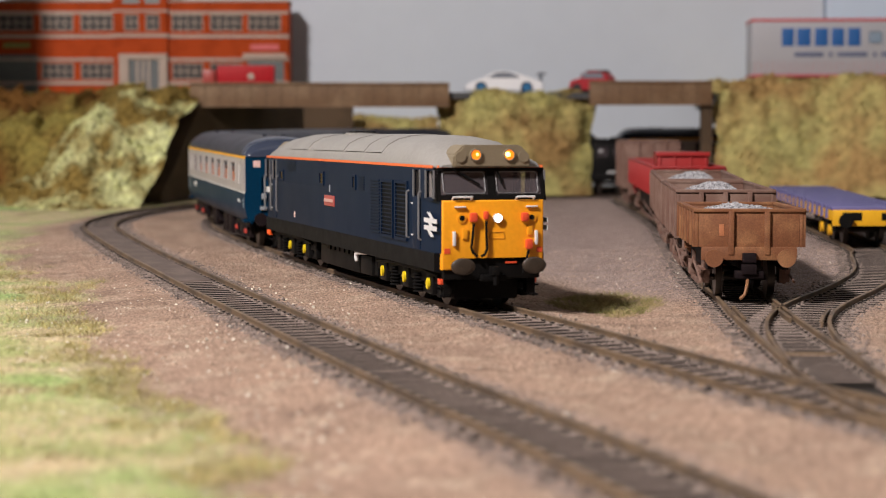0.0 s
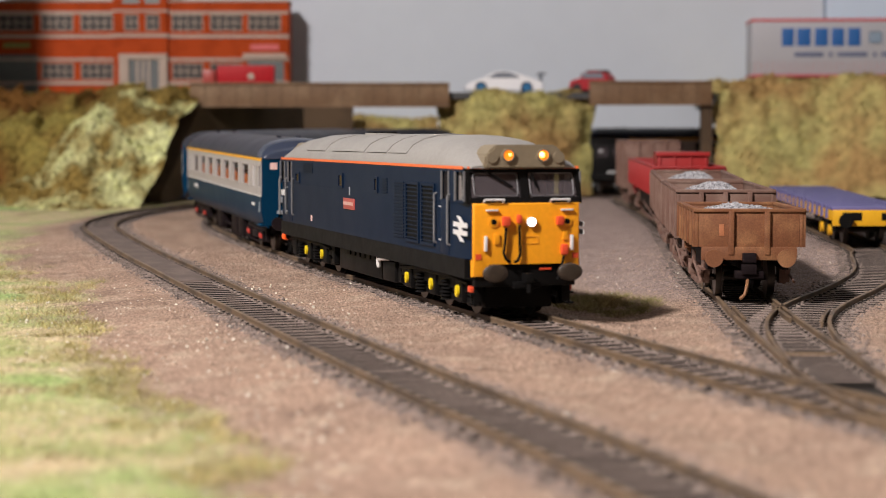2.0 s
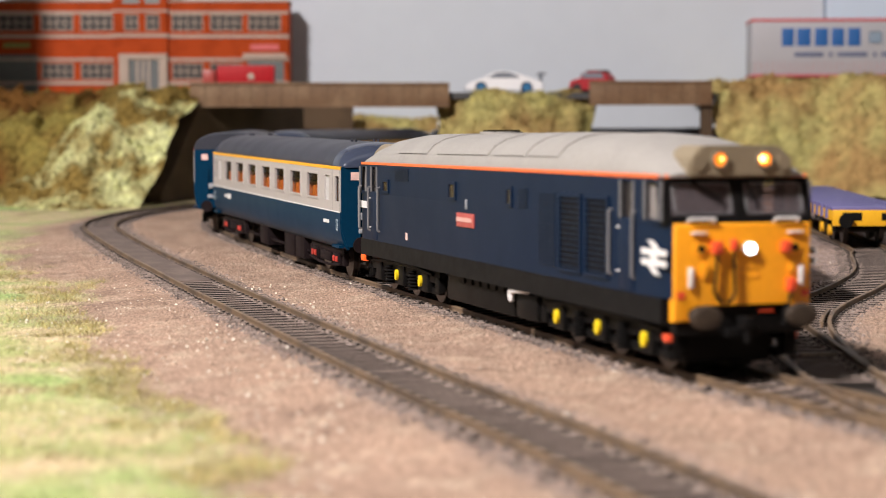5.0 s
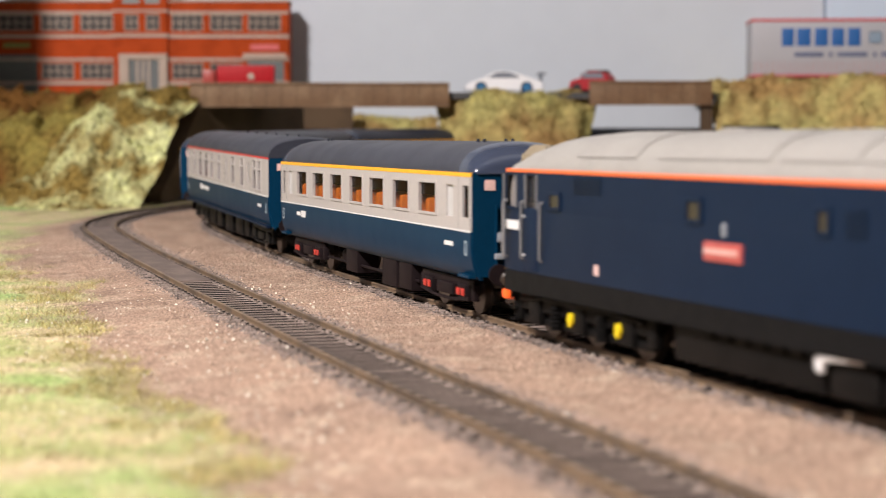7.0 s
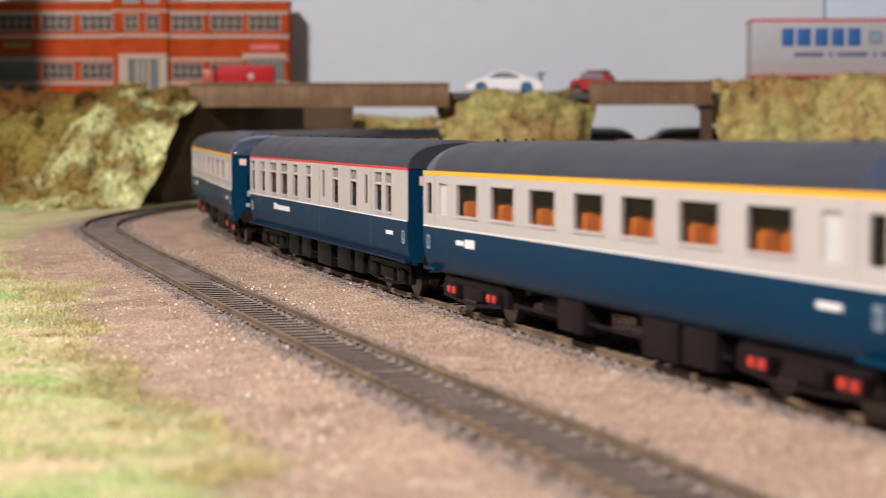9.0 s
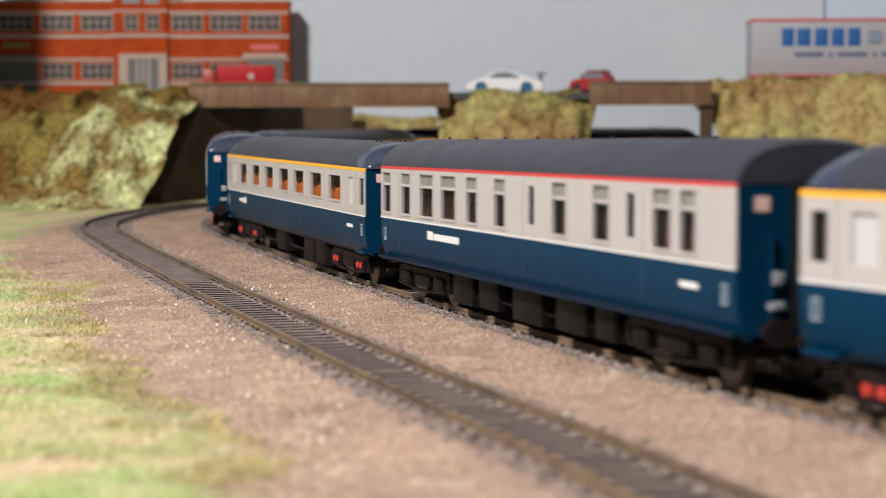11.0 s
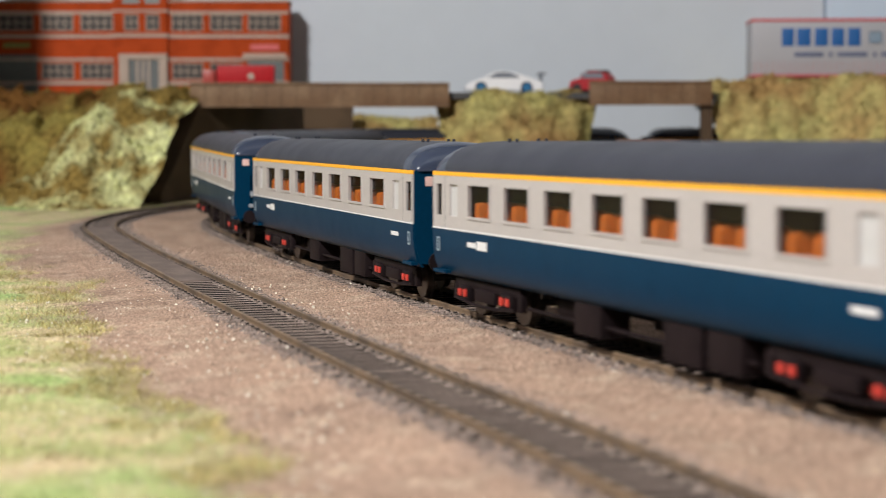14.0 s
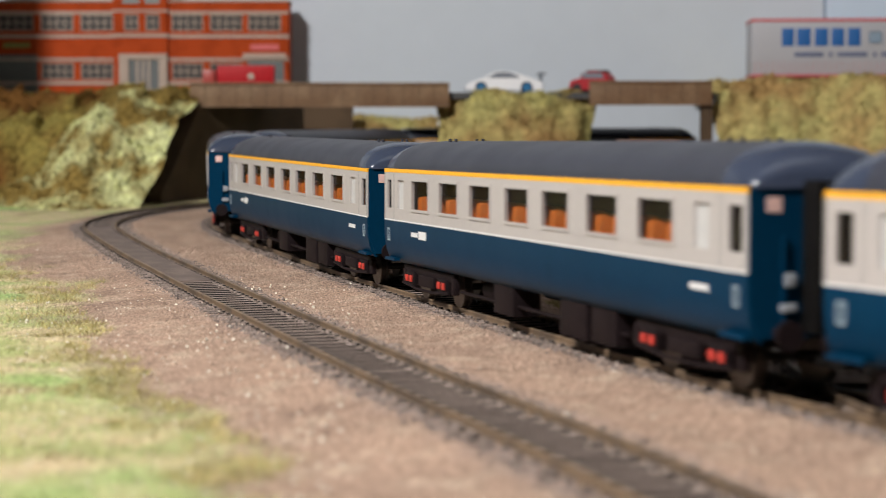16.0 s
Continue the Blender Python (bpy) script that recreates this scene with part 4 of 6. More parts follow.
                    part("axlebox_cover", b2, HUB, bg, "yellow axlebox cover")
            for x in (-13.5, 13.5):
                b2 = bmesh.new()
                loft(b2, [[(x + r * math.cos(q * 0.6283), sy * 14.6 + r * math.sin(q * 0.6283), 3.2 + i * 0.55) for q in range(10)] for i, r in enumerate([2.1, 1.3] * 6)])
                part("spring", b2, BLACK, bg)
            b2 = bmesh.new()
            tube(b2, [(-36, sy * 15, 9.6), (-20, sy * 15.2, 10.6), (20, sy * 15.2, 10.6), (36, sy * 15, 9.6)], 0.6)
            part("brake_pipe", b2, BLACK, bg)
        for x in (-27, 0, 27):
            wheelset(bg, x, 7.0, spun)
    part("tail_lamp", boxes((-L - 2.4, -L + 1.5, -16.6, -12.6, 8.8, 11.6), bevel=0.9), mat("lit_orange_red_lens", (0.9, 0.12, 0.02), 0.4, emit=(1.0, 0.10, 0.01), power=0.6), t, "orange-red plastic fitting")
    return t, spun


def build_coach(kind):
    """kind: 'first' with yellow line and large windows, 'buffet' with red line and divided windows."""
    first = kind == "first"
    t = thing("railway_coach", "blue and pearl-grey model coach with %s roof line, dark roof" % ("yellow" if first else "red"), "coach", "coaches of the train")
    spun = []
    L, W, ZC = 128.5, 18.2, 42.0
    # side walls with real window openings
    if first:
        wins = [(-97.0, -79.6), (-68.5, -51.0), (-40.1, -22.4), (-10.3, 7.4), (17.5, 35.3), (47.1, 65.2), (76.9, 95.0)]
        small = [(-125.2, -120.4), (-113.4, -106.4), (105.0, 111.9), (120.6, 126.4)]
        zw, zs = (29.5, 38.6), (29.2, 38.5)
    else:
        wins = [(-125.4, -116.4), (-104, -94), (-83.6, -70), (-62, -48.2), (-38.2, -28.8), (-14.2, -5.4), (29.4, 38.8), (55.9, 65.5), (89.8, 98.8), (103.4, 110.8)]
        small = [(11.8, 16.2), (75.1, 79.5)]
        zw, zs = (27.9, 40.9), (29.5, 39.5)
    up, zb = (0.0, 25.4) if first else (1.1, 25.9)
    for sy in (-1, 1):
        yo, yi = sy * W, sy * (W - 0.9)
        y0, y1 = sorted((yo, yi))
        allw = sorted([(a, b, *zw) for a, b in wins] + [(a, b, *zs) for a, b in small])
        part("upper_side", pierced(-L, L, zb, 41.0 + up, y0, y1, allw), CREAM, t, "pearl-grey upper side", smooth=0)
        bm = bmesh.new()
        prof = [(sy * W, zb), (sy * W, 21), (sy * (W - 0.25), 18.2), (sy * (W - 0.8), 15.2), (sy * (W - 1.7), 12.8), (sy * (W - 2.8), 11.4), (sy * (W - 3.8), 11.4), (sy * (W - 0.9), zb)]
        prism(bm, prof, "x", -L, L)
        part("lower_side", bm, RAILBLUE, t, "rail-blue lower side", smooth=60)
        part("cant_line", boxes((-L, L, *sorted((sy * (W - 0.9), sy * (W + 0.06))), 41.0 + up, 42.2 + up * 0.7)), STRIPE_Y if first else STRIPE_R, t, "yellow cantrail line" if first else "red cantrail line")
        part("waist_line", boxes((-L, L, *sorted((sy * W, sy * (W + 0.08))), zb - 0.25, zb + 0.2)), WHITE, t)
        for a, b, z0, z1 in [(a, b, *zw) for a, b in wins]:
            f = 0.7
            fr = pierced(a - f, b + f, z0 - f, z1 + f, *sorted((yo - sy * 0.2, yo + sy * 0.32)), [(a + 0.1, b - 0.1, z0 + 0.1, z1 - 0.1)])
            w = part("window", fr, CREAM, t)
            part("pane", boxes((a, b, *sorted((yi, yi + sy * 0.2)), z0, z1)), COACHGLASS, w)
            if not first:
                part("glazing_bar", boxes((a, b, *sorted((yo - sy * 0.5, yo + sy * 0.1)), 36.6, 37.4)), CREAM, w)
                part("top_light", boxes((a, b, *sorted((yi + sy * 0.25, yi + sy * 0.4)), 37.4, z1)), mat("pale_toplight_glass", (0.22, 0.21, 0.19), 0.2), w)
        for a, b in small:
            w = part("door_window", boxes((a, b, *sorted((yi, yi + sy * 0.25)), *zs)), FROST if first and abs(a) < 115 else COACHGLASS, t)
        # lettering as plain bars
        part("lettering", boxes((-97.8, -91, *sorted((yo, yo + sy * 0.1)), 20.9, 22.3), (-90, -82, *sorted((yo, yo + sy * 0.1)), 20.4, 22.9)) if first else boxes((-76, -70.5, *sorted((yo, yo + sy * 0.1)), 21.0, 23.6), (-69.8, -45.2, *sorted((yo, yo + sy * 0.1)), 21.0, 23.0)), WHITE, t, "white lettering as plain bars")
        part("number_bar", boxes((103.4, 112, *sorted((yo, yo + sy * 0.1)), 20.5, 21.8)), WHITE, t)
        for e in (-1, 1):
            q = sorted((e * 121.5, e * 126))
            part("data_panel", pierced(q[0] + 1.2, q[1] - 0.8, 18.4, 22.6, *sorted((yo - sy * 0.05, yo + sy * 0.08)), [(q[0] + 1.7, q[1] - 1.3, 18.9, 22.1)]), mat("pale_blue_panel", (0.30, 0.37, 0.42), 0.5), t)
        if first:
            each("door_line", [(x, x + 0.14, *sorted((yo, yo + sy * 0.05)), 24.8, 40.8) for x in (-128, -117.5, 117, 127.6)], PANELGAP, t)
        else:
            each("door_line", [(x, x + 0.16, *sorted((yo, yo + sy * 0.05)), 16, 41.0) for x in (-107.5, 8, 84)], PANELGAP, t)
            part("foot_board", boxes((-L, L, *sorted((yo - sy * 1, yo + sy * 0.8)), 12.4, 13.2)), NAVY, t)
    # floor, ends, roof
    part("floor_pan", boxes((-L, L, -W + 4.2, W - 4.2, 12.3, 15.0)), UNDER, t)
    for e in (-1, 1):
        bm = bmesh.new()
        hi = ((14, 43.6), (8, 44.6)) if first else ((14, 47.6), (8, 50.2))
        pts = [(-15.4, 12.4), (15.4, 12.4), (W - 0.4, 19), (W - 0.3, 42), *hi, *[(-a, b) for a, b in hi[::-1]], (-W + 0.3, 42), (-W + 0.4, 19)]
        prism(bm, pts, "x", *sorted((e * (L - 0.9), e * (L + 0.35))))
        part("end_wall", bm, RAILBLUE, t, "rail-blue coach end")
        gw = part("gangway", boxes((*sorted((e * L, e * (L + 6.5))), -6.4, 6.4, 13.5, 43.5), bevel=0.8), BLACK, t, "black gangway bellows")
        part("gangway_door", boxes((*sorted((e * (L + 6.4), e * (L + 6.8))), -4.4, 4.4, 14.5, 40)), RAILBLUE, gw)
        part("overhead_warning", boxes((*sorted((e * (L + 0.3), e * (L + 0.5))), -14.2, -11.0, 37.2, 40.2)), mat("pink_white_flash", (0.8, 0.55, 0.5), 0.5), t)
        part("overhead_warning", boxes((*sorted((e * (L + 0.3), e * (L + 0.5))), 11.0, 14.2, 37.2, 40.2)), mat("pink_white_flash", (0.8, 0.55, 0.5), 0.5), t)
        for y in (-9.4, 9.4):
            part("jumper_cable", boxes((*sorted((e * (L + 0.3), e * (L + 1.6))), y - 1.2, y + 1.2, 22.5, 25.2), (*sorted((e * (L + 0.3), e * (L + 1.4))), y - 1.8, y + 1.6, 17.5, 19.2), bevel=0.3), mat("grey_fitting", (0.28, 0.30, 0.33), 0.5), t, "grey end fitting")
            b2 = bmesh.new()
            tube(b2, [(e * (L + 1.0), y * 1.15, 33), (e * (L + 1.0), y * 1.15, 16)], 0.3)
            part("handrail", b2, RAILBLUE, t)
        for y in (-11.4, 11.4):
            b2 = bmesh.new()
            cyl(b2, (e * (L - 1), y, 13.4), (e * (L + 4.6), y, 13.4), 1.3, 10)
            cyl(b2, (e * (L + 4.4), y, 13.4), (e * (L + 5.4), y, 13.4), 3.0, 14)
            part("buffer", b2, UNDER, t)
        b2 = bmesh.new()
        box(b2, *sorted((e * 118, e * (L + 9))), -2.0, 2.0, 6.6, 8.4, bevel=0.3)
        part("coupling", b2, BLACK, t)
        each("end_step", mirror_y([(*sorted((e * 117, e * 127.5)), 16.2, 18.4, 12.0, 12.9)]), RAILBLUE, t)
    bm = bmesh.new()
    rings = []
    zt = 51.2 if first else 51.8

    def ring(x, w, zc, top):
        h = top - zc
        half = [(w, zc), (w * 0.99, zc + h * 0.16), (w * 0.94, zc + h * 0.38), (w * 0.83, zc + h * 0.62), (w * 0.64, zc + h * 0.82), (w * 0.36, zc + h * 0.95), (0, top)]
        full = half + [(-a, b) for a, b in half[-2::-1]]
        return [(x, a, b) for a, b in full] + [(x, -w, zc - 0.3), (x, w, zc - 0.3)]
    ends = ((L - 11, 18.25, zt), (L - 20, 18.25, zt)) if first else ((L + 0.5, 18.0, 50.9), (L - 2, 18.25, zt))
    for x, w, tp in [(-a, b, c) for a, b, c in ends] + [(a, b, c) for a, b, c in ends[::-1]]:
        rings.append(ring(x, w, 42.2 + up * 0.7, tp))
    if first:
        for e in (-1, 1):
            b2 = bmesh.new()
            dome = [(L - 11, 18.25, zt), (L - 7, 18.2, 50.7), (L - 4, 18.1, 49.6), (L - 1.6, 17.8, 47.9), (L, 17.3, 46.0), (L + 0.8, 16.4, 44.4)]
            loft(b2, [ring(e * x, w, 42.2, tp) for x, w, tp in dome])
            part("roof_dome", b2, DOME, t, "glossy dark blue-grey roof dome", smooth=60)
    loft(bm, rings)
    part("roof", bm, COACHROOF, t, "dark grey coach roof", smooth=50)
    for x in (-100, -94, 94, 100) if first else range(-110, 111, 27):
        b2 = bmesh.new()
        for y in ((-4.5, 4.5) if first else (0,)):
            cyl(b2, (x, y, zt - 1.5), (x, y, zt + 0.7), 0.55, 8)
        part("roof_vent", b2, COACHROOF, t)
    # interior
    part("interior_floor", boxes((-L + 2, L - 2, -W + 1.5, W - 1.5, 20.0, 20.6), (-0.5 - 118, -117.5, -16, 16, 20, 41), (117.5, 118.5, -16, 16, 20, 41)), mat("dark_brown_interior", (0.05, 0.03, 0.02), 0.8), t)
    # Added near-black mid wall; stops light from the far windows, keeps the inside dark.
    part("corridor_wall", boxes((-115, 115, -0.4, 0.4, 20.6, 39.5)), mat("dark_brown_blocker", (0.020, 0.012, 0.010), 0.7), t)
    me = None
    for a, b in wins:
        for y, c in [(y, (a + b) / 2 + d) for y in (-10.4, 10.4) for d in ((-7.5, 2.6) if first else (-1.2,))]:
            if me is None:
                b2 = boxes((-3.0, 1.2, -5.6, 5.6, 20.6, 33.6), (1.2, 5.0, -5.6, 5.6, 20.6, 27.0), bevel=1.3)
                me = finish(b2, "seat", SEAT if first else mat("maroon_seat", (0.12, 0.025, 0.03), 0.6))
            ob = new("seat", me)
            ob.parent = t
            ob.location = (c * MM, y * MM, 0)
    # underframe
    dk = UNDER if first else BLACK
    for x0, x1, z0 in (((-28, -12, 3.2), (22, 40, 2.2), (43, 58, 2.6)) if first else ((-60, -42, 3.0), (-36, -20, 3.4), (-8, 14, 2.6), (24, 44, 3.2), (50, 62, 3.6))):
        for sy in (-1, 1):
            part("equipment_box", boxes((x0, x1, *sorted((sy * 7, sy * 15.2)), z0, 12.2), bevel=0.5), dk, t, "dark brown underfloor box" if first else "")
    b2 = bmesh.new()
    for y in (-9, 9):
        cyl(b2, (-46, y, 8), (-30, y, 8), 3.2, 14)
        tube(b2, [(-62, y * 1.5, 6), (62, y * 1.5, 6)], 0.5)
    box(b2, -64, 64, -2, 2, 10, 12.3)
    part("air_tank", b2, dk, t)
    for e in (-1, 1):
        bg = new("bogie")
        bg.parent = t
        bg.location = (93 * e * MM, 0, 0)
        bg.empty_display_size = 0.01
        bg["label"] = "dark bogie with red-marked axleboxes" if first else "black bogie"
        for sy in (-1, 1):
            part("bogie_frame", boxes(*[(a, b, *sorted((sy * c, sy * d)), e0, e1) for a, b, c, d, e0, e1 in ((-26, 26, 12.4, 14.2, 8.2, 10.8), (-8, 8, 12.4, 15, 5.0, 8.6), (-27, -24, 12.4, 14.4, 4.5, 9.5), (24, 27, 12.4, 14.4, 4.5, 9.5))], bevel=0.4), dk, bg)
        part("bolster", boxes((-6, 6, -13, 13, 9, 12.2)), dk, bg)
        for sy in (-1, 1):
            for x in (-17, 17):
                part("axlebox", boxes((x - 4.2, x + 4.2, *sorted((sy * 12.4, sy * 15.2)), 4.2, 9.0), bevel=0.6), dk, bg)
                if first:
                    for d in (-2.2, 2.2):
                        part("axlebox_cover", boxes((x + d - 1.25, x + d + 1.25, *sorted((sy * 15.0, sy * 15.7)), 5.7, 7.9), bevel=0.4), mat("signal_red_paint", (0.50, 0.040, 0.028), 0.45), bg, "red axlebox cover")
            b2 = bmesh.new()
            tube(b2, [(-24, sy * 15, 5.0), (-8, sy * 15.4, 4.0), (8, sy * 15.4, 4.0), (24, sy * 15, 5.0)], 0.5)
            part("brake_rod", b2, dk, bg)
        for x in (-17, 17):
            wheelset(bg, x, 6.4, spun)
    return t, spun
# ---- scenery behind: banks, bridge, building, road vehicles ----


def tuft_cloud(name, label, samples, material, size, seed):
    """Many small leaf-like flakes as one mesh."""
    rnd = random.Random(seed)
    verts, faces = [], []
    for p in samples:
        e = Euler((rnd.random() * 6.3, rnd.random() * 6.3, rnd.random() * 6.3)).to_matrix()
        r = size * (0.5 + rnd.random())
        i = len(verts)
        for a in ((-1, -0.4, 0), (1, -0.5, 0.2), (0.2, 1, -0.2), (-0.6, 0.5, 0.5)):
            q = p + e @ (Vector(a) * r)
            verts.append((q.x * MM, q.y * MM, q.z * MM))
        faces += [(i, i + 1, i + 2), (i, i + 2, i + 3)]
    me = bpy.data.meshes.new(name)
    me.from_pydata(verts, [], faces)
    me.materials.append(material)
    return tagged(new(name, me), label, "scatter", kind="stuff")


def bank(label, x0, x1, nx, base, top, back_y, material, bulge, seed, back_z=None, tufts=5000, tuft_mat=None, lean=0.0, foot=0.85):
    """A slope of scatter foam from base(x) = (y, z) up to top(x) = (y, z), then level to back_y."""
    bm = bmesh.new()
    rings, samples = [], []
    rnd = random.Random(seed)
    nv = 26
    for i in range(nx + 1):
        x = x0 + (x1 - x0) * i / nx
        (yb, zb), (yt, zt) = base(x), top(x)
        row = []
        for k in range(nv + 1):
            v = k / nv
            if v <= 0.72:
                u = v / 0.72
                y, z = yb + (yt - yb) * u ** 1.2, zb + (zt - zb) * math.sin(u * math.pi / 2) ** foot
            else:
                u = (v - 0.72) / 0.28
                y, z = yt + (back_y - yt) * u, zt + ((back_z if back_z is not None else zt) - zt) * u
            q = Vector((x - lean * max(0, 1 - v / 0.72) * max(0, min(1, 1 - (x1 - x) / 120)), y, z))
            f = bulge * (1 if v < 0.8 else 0.35) * min(1, 0.15 + 3 * v)
            n1 = noise.noise(q * 0.022 + Vector((seed, 0, 0)))
            n2 = noise.noise(q * 0.07 + Vector((0, seed, 0)))
            n3 = noise.noise(q * 0.2)
            q += Vector((0.5 * n2, -1.0 * n1 - 0.5 * n2 - 0.22 * n3, 0.55 * n1 + 0.4 * n2 + 0.22 * n3)) * f
            row.append(q)
        rings.append(row)
    loft(bm, rings, closed=False)
    ob = whole("embankment", bm, material, label, "embankment", kind="structure", smooth=180)
    for _ in range(tufts):
        a, b = rnd.random() * nx, rnd.random() ** 0.8 * nv * 0.85
        i, k = min(nx - 1, int(a)), min(nv - 1, int(b))
        samples.append(rings[i][k].lerp(rings[i + 1][k + 1], rnd.random()) + Vector((0, -0.6, 0.6)))
    tuft_cloud("scatter", "clumped foam scatter on the bank", samples, tuft_mat or material, 1.3, seed)
    return ob


def build_scenery():
    z0 = 3.5
    bank("olive and brown scatter-covered bank below the brick works", -620, -205, 100, lambda x: (1280, z0 - 2), lambda x: (1462, 88), 1500, FOAMBROWNSHADE, 26, 3.0, tufts=8000, lean=32, foot=1.3)
    bank("pale green mossy lump at the bridge end", -320, -188, 44, lambda x: (1225 + abs(x + 250) * 0.5, z0 - 1), lambda x: (1402, 90 - max(0, -x - 256) * 0.75), 1440, FOAMLIGHT, 18, 8.0, tufts=4500, lean=30, foot=1.5)
    bank("round scatter-covered pier between the two bridge spans", -4, 120, 36, lambda x: (1386 + 26 * ((x - 58) / 62) ** 2, z0 + 5), lambda x: (1401 + 14 * ((x - 58) / 62) ** 2, 90.6 - 6 * ((x - 58) / 62) ** 6), 1470, FOAM, 8, 5.0, tufts=3000, back_z=86)
    bank("tall yellow-green scatter-covered bank under the lorry trailer", 216, 900, 110, lambda x: (1392 - max(0, x - 300) * 0.35, z0 + 4), lambda x: (1448 - max(0, x - 300) * 0.30, 101), 1630, FOAM, 15, 11.0, tufts=8000)
    bank("low green bank behind the bridge", -190, -4, 40, lambda x: (1575, 10), lambda x: (1612, 78 - (x + 190) * 0.04), 1632, FOAM, 10, 17.0, tufts=1500)
    # retaining wall, its top falling to the front
    bm = bmesh.new()
    loft(bm, [[(-246, 1322, -4), (-211, 1320, -4), (-211, 1320, 11), (-246, 1322, 11)], [(-226, 1398, -4), (-190, 1396, -4), (-190, 1396, 82), (-226, 1398, 82)], [(-150, 1520, -4), (-120, 1520, -4), (-120, 1520, 83), (-150, 1520, 83)]])
    whole("retaining_wall", bm, DARKWALL, "dark brown retaining wall at the bridge", "wall", kind="structure")
    # Made-up dark wall that stands in for the shade under the left span.
    bm = boxes((-204, -80, 1560, 1575, 0, 84))
    whole("tunnel_wall", bm, DARKWALL, "dark wall added to stand for the shade behind the bridge", "wall", kind="structure")
    # ground for the works
    whole("terrace", boxes((-620, -150, 1478, 1636, 60, 90)), mat("grey_green_terrace", (0.16, 0.16, 0.10), 0.9), "level ground under the brick works", "terrace", kind="structure")
    # bridge
    b = thing("road_bridge", "brown timber-coloured road bridge on two spans", "bridge")
    for x0, x1, zb, zt in ((-200, 5, 78.4, 96.6), (116, 213, 80, 98)):
        bm = boxes((x0, x1, 1396, 1403, zb, zt), bevel=0.8)
        box(bm, x0, x1, 1394.5, 1404, zt - 0.6, zt + 1.0, bevel=0.3)
        box(bm, x0, x1, 1394.8, 1396.5, zb, zb + 1.4)
        g = part("girder", bm, TIMBER, b, "brown girder")
        part("girder", boxes((x0, x1, 1472, 1478, zb + 2, zt), bevel=0.8), TIMBER, b)
        n = max(3, int((x1 - x0) / 12))
        each("seam", [(x0 + (x1 - x0) * i / n - 0.25, x0 + (x1 - x0) * i / n + 0.25, 1395.6, 1397, zb + 1.6, zt - 0.8) for i in range(1, n)], DARKWALL, g)
    part("deck", boxes((-204, 217, 1403, 1472, 85, 90)), ROADM, b, "dark road deck")
    part("post", boxes((205.5, 214, 1400, 1412, 0, 86), bevel=0.5), DARKWALL, b, "dark bridge post")
    build_works()
    build_vehicles()


